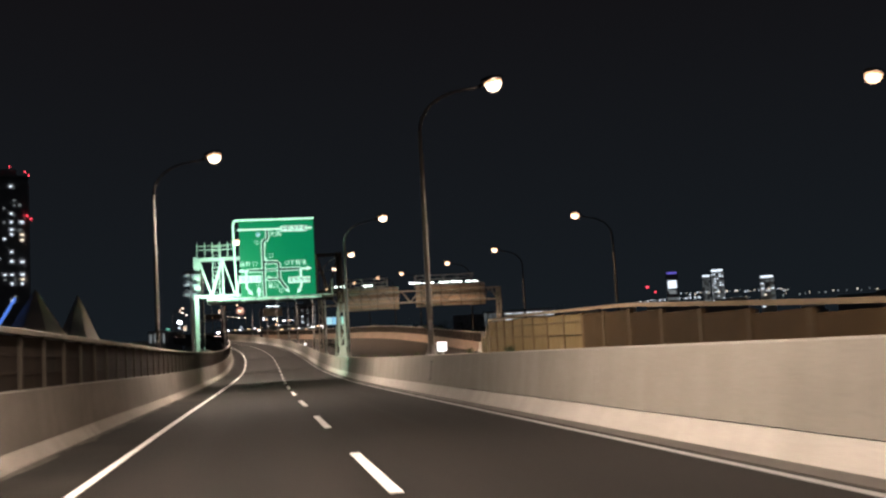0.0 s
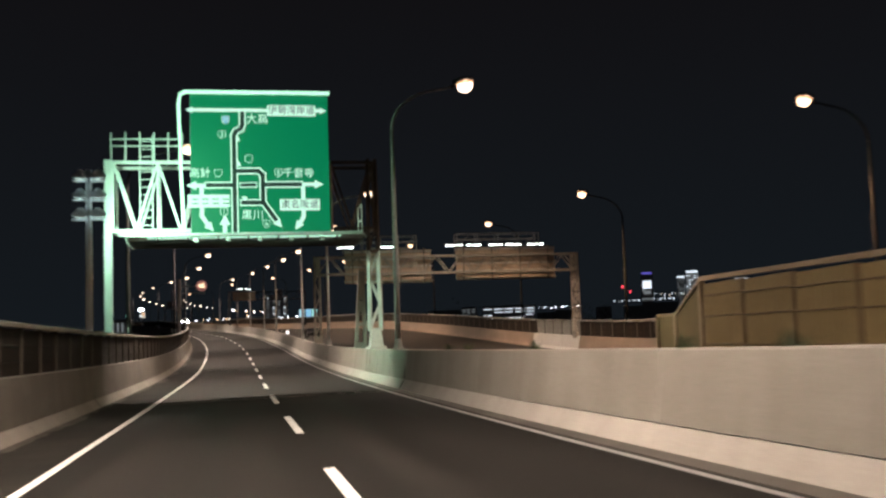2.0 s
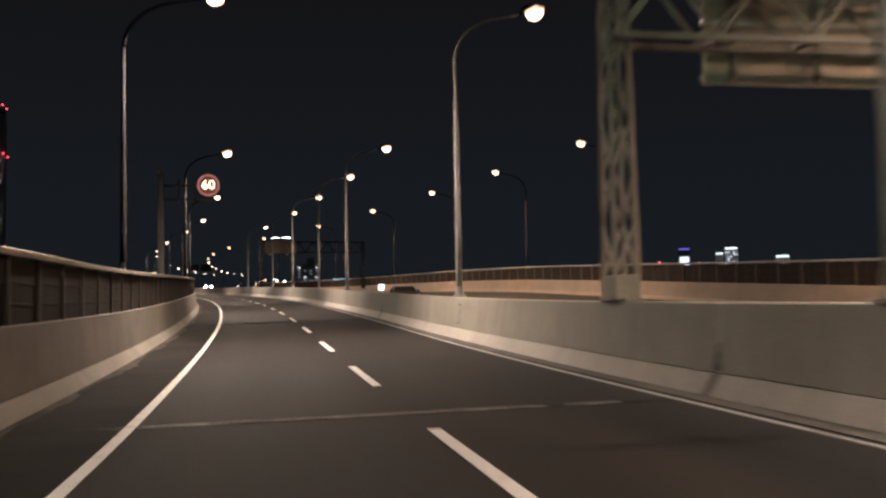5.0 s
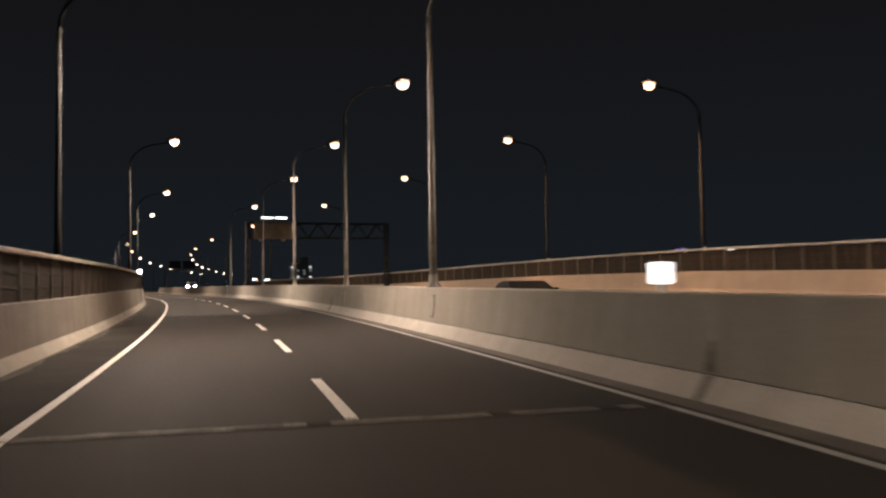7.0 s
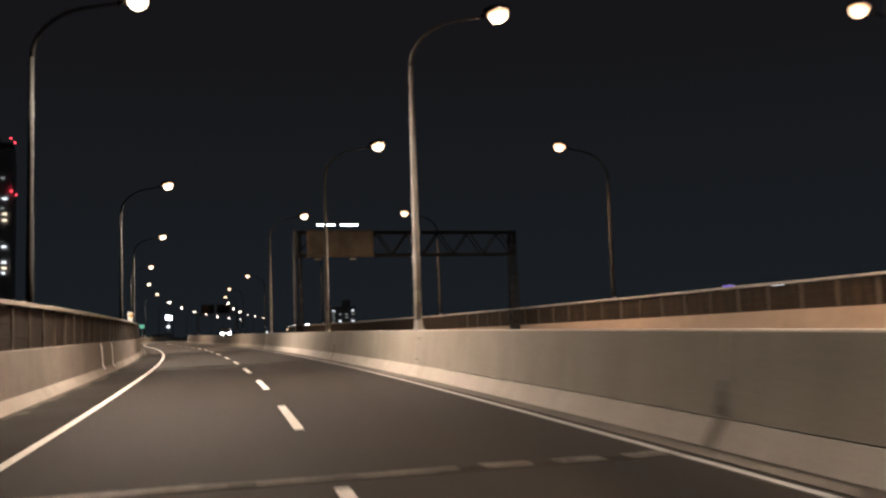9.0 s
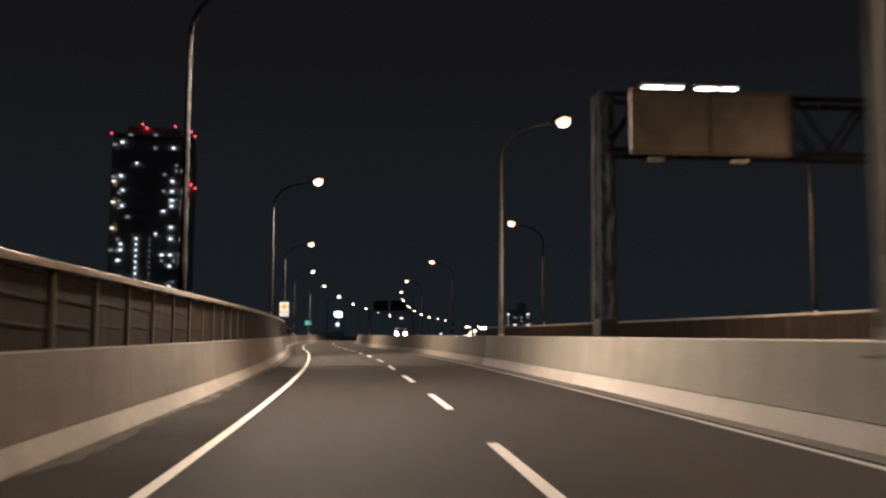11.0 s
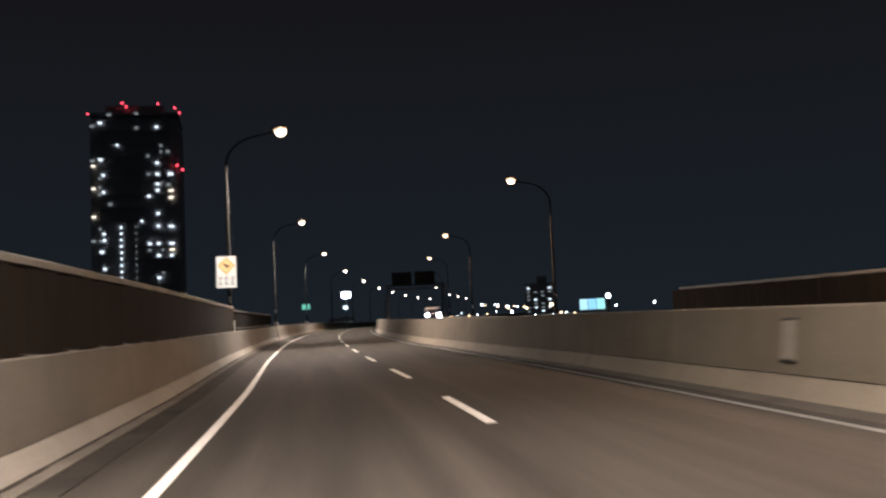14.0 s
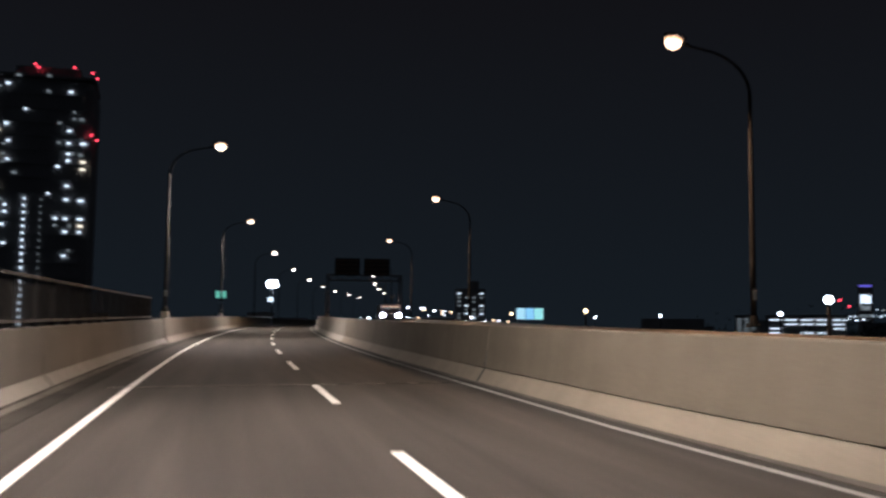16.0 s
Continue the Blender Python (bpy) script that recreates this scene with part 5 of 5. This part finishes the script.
for q in (22.0, 26.5, 30.8, 36.0, 41.3, 43.8, 50.2, 55.6, 58.0):
    verts, faces = [], []
    for k in range(46):
        a, r = rng.uniform(0, 6.28), rng.uniform(0.0, 0.12)
        foot = Vector((math.cos(a) * r * 0.6, math.sin(a) * r * 2.4, 0))
        tip = foot + Vector((rng.gauss(0, 0.06), rng.gauss(0, 0.12), rng.uniform(0.05, 0.2)))
        w = Vector((rng.gauss(0, 1), rng.gauss(0, 1), 0)).normalized() * 0.009
        i = len(verts)
        verts += [foot - w, foot + w, foot.lerp(tip, 0.6) + w * 0.7, tip, foot.lerp(tip, 0.6) - w * 0.7]
        faces.append((i, i + 1, i + 2, i + 3, i + 4))
    me = bpy.data.meshes.new("weed_tuft")
    me.from_pydata(verts, [], faces)
    me.materials.append(M_FOLIAGE)
    tuft = tagged(new("weed_tuft", me), "small dry weed tuft rooted on the median barrier top", "weed", "weed tufts")
    tuft.matrix_basis = base(q, 4.18, 1.15 + fall(4.18))

# ---- pale drain pipes down the parapet's inner face ----
for q, low in ((197.0, 0.20), (201.7, 0.16)):
    pipe = thing("drain_pipe", base(q, -5.0 + left_shift(q), fall(-5.0)), "thin pale drain pipe down the parapet face", "drain pipe", "drain pipes")
    bm = bmesh.new()
    tube(bm, [(-0.045, 0, 1.12), (0.0, 0, 0.9), (0.035, 0, low + 0.12), (0.09, 0, low + 0.03), (0.13, 0, low)], [0.024, 0.024, 0.024, 0.03, 0.034], 8)
    part("pipe", bm, M_WHITE, pipe, smooth=True)
    for z in (0.45, 0.85):
        bm = bmesh.new()
        box(bm, (0.0, 0, z), (0.06, 0.09, 0.025))
        part("clamp", bm, M_STEEL, pipe)

# ---- dark car on the opposite carriageway ----
M_CAR = grainy("black_car_paint", (0.0025, 0.0025, 0.003), (0.004, 0.004, 0.0045), 0.5, 0.0, coarse=1.0, fine=30, relief=0.0, spec=0.03)
car = thing("car", base(154.6, 8.9, 0.235) @ Matrix.Rotation(math.pi, 4, "Z"), "low black saloon car on the opposite carriageway", "car")
side_line = [(-2.1, 0.26), (-2.15, 0.50), (-2.05, 0.77), (-1.45, 0.80), (0.95, 0.79), (1.8, 0.68), (2.1, 0.55), (2.15, 0.30)]
roof_line = [(-1.5, 0.78), (-0.95, 1.12), (-0.35, 1.16), (0.25, 1.13), (1.0, 0.77)]


def slab(points, half, shrink=0.0):
    """A closed outline in the car's length and height, drawn out across its width and narrowing upwards."""
    bm = bmesh.new()
    lo, hi = points[0][1], max(z for _, z in points)
    sides = [[bm.verts.new((sgn * (half - shrink * (z - lo) / max(hi - lo, 0.01)), y, z)) for y, z in points] for sgn in (-1, 1)]
    for k in range(len(points)):
        bm.faces.new((sides[0][k], sides[0][(k + 1) % len(points)], sides[1][(k + 1) % len(points)], sides[1][k]))
    bm.faces.new(sides[0][::-1])
    bm.faces.new(sides[1])
    return bm


body = part("body", slab(side_line, 0.87), M_CAR, car)
part("cabin", slab(roof_line, 0.78, 0.16), M_CAR, car)
for y0, z0, y1, z1 in ((0.32, 1.10, 0.94, 0.81), (-1.42, 0.83, -0.98, 1.09)):
    bm = bmesh.new()
    tilt = Matrix.Rotation(math.atan2(z1 - z0, y1 - y0), 4, "X")
    box(bm, (0, (y0 + y1) / 2, (z0 + z1) / 2 + 0.012), (1.22, math.hypot(y1 - y0, z1 - z0), 0.02), tilt)
    part("windscreen", bm, M_CAR, car, "dark glass")
for x in (-0.78, 0.78):
    for y in (-1.32, 1.35):
        bm = bmesh.new()
        rod(bm, (x - 0.1, y, 0.31), (x + 0.1, y, 0.31), 0.31, sides=20)
        wheel = part("wheel", bm, M_RUBBER, car)
        bm = bmesh.new()
        rod(bm, (x - 0.108, y, 0.31), (x + 0.108, y, 0.31), 0.19, sides=16)
        part("rim", bm, M_STEEL, wheel, "grey metal rim")
    bm = bmesh.new()
    box(bm, (x * 0.85, 2.05, 0.56), (0.3, 0.14, 0.11), bevel=0.03)
    part("headlight", bm, M_DIM, car, "unlit headlight")
    bm = bmesh.new()
    box(bm, (x * 0.85, -2.1, 0.66), (0.34, 0.06, 0.12), bevel=0.02)
    part("tail_light", bm, M_RUST, car, "unlit tail light")
    bm = bmesh.new()
    box(bm, (x * 1.18, 0.62, 0.83), (0.16, 0.1, 0.11), bevel=0.03)
    part("mirror", bm, M_CAR, car)

# ---- free-standing tapered column on the median ----
stub = thing("stub_column", base(76.75, 4.12, 1.235), "pale tapered steel column standing free on the median", "steel column")
M_STUB = grainy("dull_green_grey_paint", (0.17, 0.178, 0.16), (0.27, 0.28, 0.25), 0.6, 0.05, coarse=0.9, fine=14, relief=0.15)
for x in (-0.19, 0.19):
    q = 0.13 + x * 0.4
    bm = bmesh.new()
    vs = [bm.verts.new(p) for p in ((x - 0.065, -0.2, 0), (x + 0.065, -0.2, 0), (x + 0.065, 0.2, 0), (x - 0.065, 0.2, 0), (q - 0.045, -0.12, 3.3), (q + 0.045, -0.12, 3.3), (q + 0.045, 0.12, 3.3), (q - 0.045, 0.12, 3.3))]
    for f in ((0, 3, 2, 1), (4, 5, 6, 7), (0, 1, 5, 4), (1, 2, 6, 5), (2, 3, 7, 6), (3, 0, 4, 7)):
        bm.faces.new([vs[k] for k in f])
    part("leg", bm, M_STUB, stub)
for z, w, hgt in ((0.14, 0.36, 0.2), (1.0, 0.3, 0.12), (1.75, 0.24, 0.5), (2.65, 0.16, 1.2)):
    bm = bmesh.new()
    box(bm, (0.13 * z / 3.3, 0, z), (w, 0.2, hgt))
    part("batten", bm, M_STUB, stub)
bm = bmesh.new()
box(bm, (0, 0, 0.02), (0.6, 0.55, 0.04))
part("base_plate", bm, M_STUB, stub)

# ---- truck on the opposite carriageway, lights on ----
truck = thing("truck", base(404.0, 11.4, 0.07) @ Matrix.Rotation(math.pi, 4, "Z") @ Matrix.Scale(1.35, 4), "dark box truck on the opposite carriageway with headlights on", "truck")
bm = bmesh.new()
box(bm, (0, -0.2, 1.12), (1.72, 4.2, 1.5), bevel=0.16)
box(bm, (0, 2.1, 0.75), (1.70, 0.8, 0.72), bevel=0.12)
part("body", bm, M_DARK, truck)
bm = bmesh.new()
box(bm, (0, 1.78, 1.42), (1.5, 0.5, 0.62), Matrix.Rotation(radians(-22), 4, "X"), bevel=0.05)
part("windscreen", bm, M_DARK, truck)
for x in (-0.62, 0.62):
    bm = bmesh.new()
    box(bm, (x, 2.48, 0.95), (0.36, 0.1, 0.28), bevel=0.05)
    part("headlight", bm, glow("headlight_lens", (0.85, 0.93, 1.0), 130.0), truck, "dazzling white headlight")
for x in (-0.8, 0.8):
    for y in (-1.4, 1.55):
        bm = bmesh.new()
        rod(bm, (x - 0.1, y, 0.31), (x + 0.1, y, 0.31), 0.31, sides=18)
        part("wheel", bm, M_RUBBER, truck)

# ---- city ----


def pane(parent, m, w, h, mat, name="window"):
    bm = bmesh.new()
    box(bm, (0, 0, 0), (w, 0.3, h))
    ob = part(name, bm, mat, parent)
    ob.matrix_basis = m
    return ob


def residential_tower():
    m = Matrix.Translation((-421, 794, -24)) @ Matrix.Rotation(radians(27), 4, "Z")
    t = thing("residential_tower", m, "dark residential tower with scattered lit windows and red roof lights", "tower block")
    bm = bmesh.new()
    box(bm, (0, 0, 86), (52, 44, 172), bevel=6.0)
    part("shaft", bm, M_BUILD, t)
    bm = bmesh.new()
    box(bm, (0, 0, 175), (34, 30, 9), bevel=1.0)
    box(bm, (0, 0, 172.4), (51, 45, 1.6))
    part("roof", bm, M_BUILD, t)
    for k in range(0, 44, 2):
        bm = bmesh.new()
        box(bm, (0, -22.2, 10 + 3.8 * k), (42, 1.2, 0.5))
        part("balcony", bm, M_BUILD, t)
    # lit windows, column by column: place along the front, width, kind, storeys
    for x, w, mat, storeys in ((-23.5, 3.0, M_WINY, (34.8, 31.2, 26.7)), (-23.8, 3.4, M_WIND, (41.2, 35.6, 22.9)), (-19.3, 3.0, M_WINW, (41.7, 35.8, 21.2)), (-17.9, 2.2, M_WINW, (33.3, 30.6, 24.0, 23.0, 18.5)),
                               (-20.0, 1.8, M_WIND, (32.8, 31.4, 30.2, 24.8, 22.9)), (-14.2, 3.2, M_WIND, (43.0, 28.7)), (-9.8, 1.6, M_WINW, (38.1,)), (1.3, 2.4, M_WIND, (43.2, 40.9)), (3.4, 1.8, M_WINW, (25.9,)),
                               (7.6, 2.6, M_WINW, (29.9, 22.3)), (7.6, 2.2, M_WIND, (36.3, 33.4, 21.3)), (12.7, 2.7, M_WINW, (41.0, 35.2, 33.4, 31.8, 30.8, 27.1, 25.1, 22.3, 20.4, 16.9)), (15.0, 1.6, M_WIND, (38.0, 37.0, 31.9, 21.3, 17.7)),
                               (20.2, 4.0, M_WINW, (33.4, 25.0, 22.3)), (20.4, 3.8, M_WINY, (30.7, 29.6, 21.3)), (20.0, 2.4, M_WINW, (20.4,)), (19.0, 3.0, M_WIND, (37.0, 31.7))):
        for k in storeys:
            pane(t, Matrix.Translation((x, -22.9, 11.9 + 3.72 * k)), w * 0.74, 1.25, mat)
    for k in range(1, 26):
        pane(t, Matrix.Translation((-8.4, -22.9, 11.9 + 3.72 * k)), 1.2, 1.2, M_WINW)
        pane(t, Matrix.Translation((0.0, -22.9, 11.9 + 3.72 * k)), 0.6, 0.8, M_WIND)
    for x, y, z in ((-26.3, -20, 173), (-9.5, 6, 186), (-4.8, -18, 178), (11.9, 4, 185), (23.4, -20, 176.5), (25.9, -18, 174), (24.3, -23, 141.1), (27.1, -20, 139.1)):
        bm = bmesh.new()
        bmesh.ops.create_icosphere(bm, subdivisions=2, radius=0.75, matrix=Matrix.Translation((x, y, z)))
        part("beacon", bm, M_RED, t, "red obstruction light")


residential_tower()


def block(x, y, w, d, top, rows, cols, share, mats, label, seed, turn=0.0, roof=0.0, low=0.16, z0=-24.0, glaze=0.5, wide=0.62):
    """A far building: walls, roof house and its lit windows."""
    b = thing("building", Matrix.Translation((x, y, z0)) @ Matrix.Rotation(radians(turn), 4, "Z"), label, "building", "far buildings")
    h = top - z0
    bm = bmesh.new()
    box(bm, (0, 0, h / 2), (w, d, h))
    part("wall", bm, M_BUILD, b)
    bm = bmesh.new()
    box(bm, (w * 0.12, 0, h + roof / 2), (w * 0.35, d * 0.5, max(roof, 1.0)))
    box(bm, (0, 0, h + 0.3), (w * 1.02, d * 1.02, 0.6))
    part("roof", bm, M_BUILD, b)
    rng = random.Random(seed)
    for r in range(rows):
        for c in range(cols):
            if rng.random() < share:
                cw = w / cols
                pane(b, Matrix.Translation((-w / 2 + cw * (c + 0.5), -d / 2 - 0.1, h * low + h * (0.98 - low) * (r + 0.5) / rows)), cw * wide, h * (0.98 - low) / rows * glaze, rng.choice(mats))
    return b


# apartment block ahead with lit stair galleries
block(-213, 975, 20, 14, 44, 9, 4, 0.75, (M_WINW, M_WIND, M_WIND), "dark apartment block with lit stair galleries", 3, 12, 6.0, 0.62, glaze=0.3, wide=0.4)
# far high-rises on the right-hand skyline
high = []
high.append(block(364, 2772, 30, 30, 164, 6, 3, 0.25, (M_WIND,), "far high-rise with a bright band of windows", 8, -8, 3, 0.6))
high.append(block(449, 2759, 20, 20, 150, 14, 4, 0.7, (M_WIND,), "far slim high-rise with lit windows", 9, -9, 2, 0.55))
high.append(block(477, 2754, 32, 28, 162, 16, 5, 0.8, (M_WIND, M_WINW, M_WIND), "far twin high-rise with many lit windows", 10, -9, 4, 0.5))
high.append(block(597, 2732, 36, 30, 138, 12, 3, 0.55, (M_WIND, M_WIND, M_WINW), "far dark high-rise with a few lit windows", 11, -12, 3, 0.5))
for b, z, w, hh, mat in ((high[0], 156, 22, 20, M_WINW), (high[0], 136, 18, 9, M_WIND), (high[0], 185.5, 26, 4, glow("blue_crown", (0.25, 0.2, 1.0), 0.5)), (high[2], 184, 28, 5, M_WINW), (high[3], 160, 30, 5, M_WINW), (high[1], 172, 18, 4, M_WINW)):
    pane(b, Matrix.Translation((0, -15.4 if b is not high[1] else -10.4, z)), w, hh, mat, "lit_band")
# low lit hall beyond the opposite carriageway
block(-2, 926, 44, 20, 25, 5, 5, 0.7, (M_WINW,), "low hall with rows of bright windows", 21, -2, 1.0, 0.72, glaze=0.25, wide=0.8)
block(-36, 926, 12, 12, 25, 7, 3, 0.8, (M_WIND,), "stair tower with dim lit strips", 22, -2, 1.0, 0.72, glaze=0.4)
# a lit advertising screen
scr = thing("light_screen", Matrix.Translation((-150, 796, -24)) @ Matrix.Rotation(radians(11), 4, "Z"), "cyan lit advertising screen on posts", "screen")
for k, col in enumerate(((0.55, 0.92, 1.0), (0.35, 0.75, 1.0), (0.45, 0.95, 0.85))):
    pane(scr, Matrix.Translation((-4.5 + 4.5 * k, 0, 45.2)), 4.2, 5.6, glow("screen_panel", col, 0.65), "screen_panel")
for k in (-6, 6):
    bm = bmesh.new()
    box(bm, (k, 1, 22), (0.8, 0.8, 44))
    part("post", bm, M_DARK, scr)
# two peaked roofs beside the road
for x, y, z, r in ((-27.1, 60.1, -1.2, 2.6), (-28.0, 68.0, -1.1, 1.9)):
    tent = thing("peaked_roof", Matrix.Translation((x, y, -24)), "pale steep peaked roof of a building below", "roof", "peaked roofs")
    bm = bmesh.new()
    bmesh.ops.create_cone(bm, cap_ends=True, segments=8, radius1=r, radius2=0.04, depth=4.0, matrix=Matrix.Translation((0, 0, 22 + z)))
    part("roof", bm, M_CONC, tent)
    bm = bmesh.new()
    rod(bm, (0, 0, 0), (0, 0, 20 + z), r * 0.92, sides=8)
    part("wall", bm, M_BUILD, tent)
ub = thing("blue_lamp_strip", Matrix.Translation((-28.0, 58.9, -3.4)), "blue lit strip along a roof edge", "light strip")
bm = bmesh.new()
bar(bm, (-0.9, 0, 0.0), (0.15, 0.2, 1.7), 0.12)
part("strip", bm, glow("blue_strip", (0.12, 0.3, 1.0), 0.7), ub)
# stair tower with bright upright strips beyond the parapet
block(-267, 731, 12, 8, 18.2, 1, 4, 1.0, (M_WIND,), "stair tower with bright upright window strips", 31, 20, 1.0, 0.80, glaze=0.85, wide=0.4)


def globe(x, y, z, r, mat, label, group):
    """A yard lamp: post from the ground and a bright globe."""
    g = thing("yard_lamp", Matrix.Translation((x, y, -24)), label, "yard lamp", group)
    bm = bmesh.new()
    bmesh.ops.create_icosphere(bm, subdivisions=2, radius=r, matrix=Matrix.Translation((0, 0, z + 24)))
    part("globe", bm, mat, g, "glowing lamp globe", smooth=True)
    bm = bmesh.new()
    rod(bm, (0, 0, 0), (0, 0, z + 24 - r * 0.8), 0.12, 0.08, 6)
    part("post", bm, M_DARK, g)


W_, O_ = M_CITYW, M_CITYO
for x, y, z, r, mat in ((-80, 310.6, 3.0, 0.21, W_), (-91, 349.5, 4.2, 0.22, O_), (-74.6, 376.3, 5.1, 0.28, W_), (-85.7, 415.6, 6.3, 0.24, W_), (-96.8, 455.8, 7.5, 0.24, W_), (-102.4, 391.7, 5.6, 0.22, O_), (-118, 452, 7.2, 0.3, W_)):
    globe(x, y, z, r * 0.78, mat, "bright yard lamp on a tall post beyond the expressway", "yard lamps")

# rows of small lamps far off
rng = random.Random(17)


def light_row(name, label, ends, count, size, mats, jitter):
    a, b = Vector(ends[0]), Vector(ends[1])
    for i, mat in enumerate(mats):
        bm = bmesh.new()
        for k in range(i, count, len(mats)):
            p = a.lerp(b, (k + rng.uniform(-0.3, 0.3)) / max(1, count - 1)) + Vector((rng.uniform(-1, 1) * jitter, rng.uniform(-1, 1) * jitter, rng.uniform(-1, 1) * jitter * 0.35))
            bmesh.ops.create_icosphere(bm, subdivisions=1, radius=size * rng.uniform(0.6, 1.3), matrix=Matrix.Translation(p))
        tagged(new(name, mesh_of(name, bm, mat)), label, "city lights", kind="stuff")


light_row("city_lights", "row of white lamps far across the city", ((2, 1168, 30), (75, 1158, 31)), 26, 0.7, (W_, M_WIND), 1.5)
light_row("city_lights", "bright string of far street lamps", ((-215, 870, 18.5), (-172, 885, 20.5)), 10, 0.45, (W_, O_), 2.0)
light_row("city_lights", "cluster of far traffic and shop lights", ((-222, 760, 17), (-188, 778, 20)), 9, 0.4, (W_, O_), 2.5)
light_row("city_lights", "scattered far windows and lamps low over the city", ((-216, 640, 10), (-196, 690, 15)), 16, 0.4, (M_WINW, O_, M_WIND), 5)
light_row("city_lights", "far lights at the foot of the high-rises", ((280, 2780, 93), (440, 2760, 96)), 26, 2.4, (M_WINW, M_WIND), 5)
light_row("city_lights", "dense far lights below the high-rises", ((380, 2700, 104), (640, 2680, 100)), 44, 1.9, (M_WINW, M_WIND, M_WINY), 8)
light_row("city_lights", "far lights along the horizon", ((480, 2750, 88), (1100, 2500, 84)), 40, 2.2, (M_WIND, M_WINY, M_WIND), 7)
light_row("city_lights", "lights at the end of the climbing road", ((-300, 1150, 40), (-262, 1160, 37)), 10, 0.7, (W_, O_), 3)
light_row("red_beacons", "small red beacons on far masts", ((282, 2581, 118), (300, 2581, 104)), 2, 3.0, (M_RED,), 3)

# dark skyline: low blocks and tree masses along the horizon
rng = random.Random(4)
bm = bmesh.new()
for k in range(120):
    ang, dist = radians(rng.uniform(-32, 42)), rng.uniform(1300, 2400)
    top = dist * math.tan(radians(rng.uniform(0.6, 2.0))) * 0.8 + 2
    w = rng.uniform(20, 70)
    box(bm, (-math.sin(ang) * dist, math.cos(ang) * dist, (top - 24) / 2), (w, rng.uniform(15, 30), top + 24), Matrix.Rotation(ang, 4, "Z"))
tagged(new("far_skyline", mesh_of("far_skyline", bm, M_BUILD)), "dark low buildings along the horizon", "skyline", kind="stuff")


def dark_tree(x, y, z, h, seed):
    t = thing("tree", Matrix.Translation((x, y, z)), "dark broadleaf tree in silhouette", "tree", "far trees")
    bm = bmesh.new()
    rod(bm, (0, 0, 0), (0, 0, h * 0.6), 0.5, 0.2, 8)
    r = random.Random(seed)
    for k in range(6):
        a = r.uniform(0, 6.28)
        rod(bm, (0, 0, h * (0.35 + 0.05 * k)), (math.cos(a) * h * 0.25, math.sin(a) * h * 0.25, h * (0.6 + 0.05 * k)), 0.16, 0.05, 5)
    part("trunk", bm, M_POST, t)
    verts, faces = [], []
    for k in range(1400):
        u, v = r.uniform(0, 6.28), r.gauss(0, 1)
        rad = h * 0.30 * (r.random() ** 0.4) * (1 + 0.25 * math.sin(3 * u + seed))
        c = Vector((math.cos(u) * rad, math.sin(u) * rad, h * 0.68 + v * h * 0.13))
        n = Vector((r.gauss(0, 1), r.gauss(0, 1), r.gauss(0, 1))).normalized()
        p = n.orthogonal().normalized() * r.uniform(0.25, 0.6)
        q = n.cross(p)
        i = len(verts)
        verts += [c + p, c + q * 0.6, c - p, c - q * 0.6]
        faces.append((i, i + 1, i + 2, i + 3))
    me = bpy.data.meshes.new("crown")
    me.from_pydata(verts, [], faces)
    me.materials.append(M_FOLIAGE)
    part("crown", me, None, t)


for k, (x, y, h) in enumerate(((-40, 560, 36), (-24, 590, 40), (12, 600, 38), (-62, 640, 37), (40, 580, 37), (-6, 700, 40))):
    dark_tree(x, y, -24, h, k + 1)
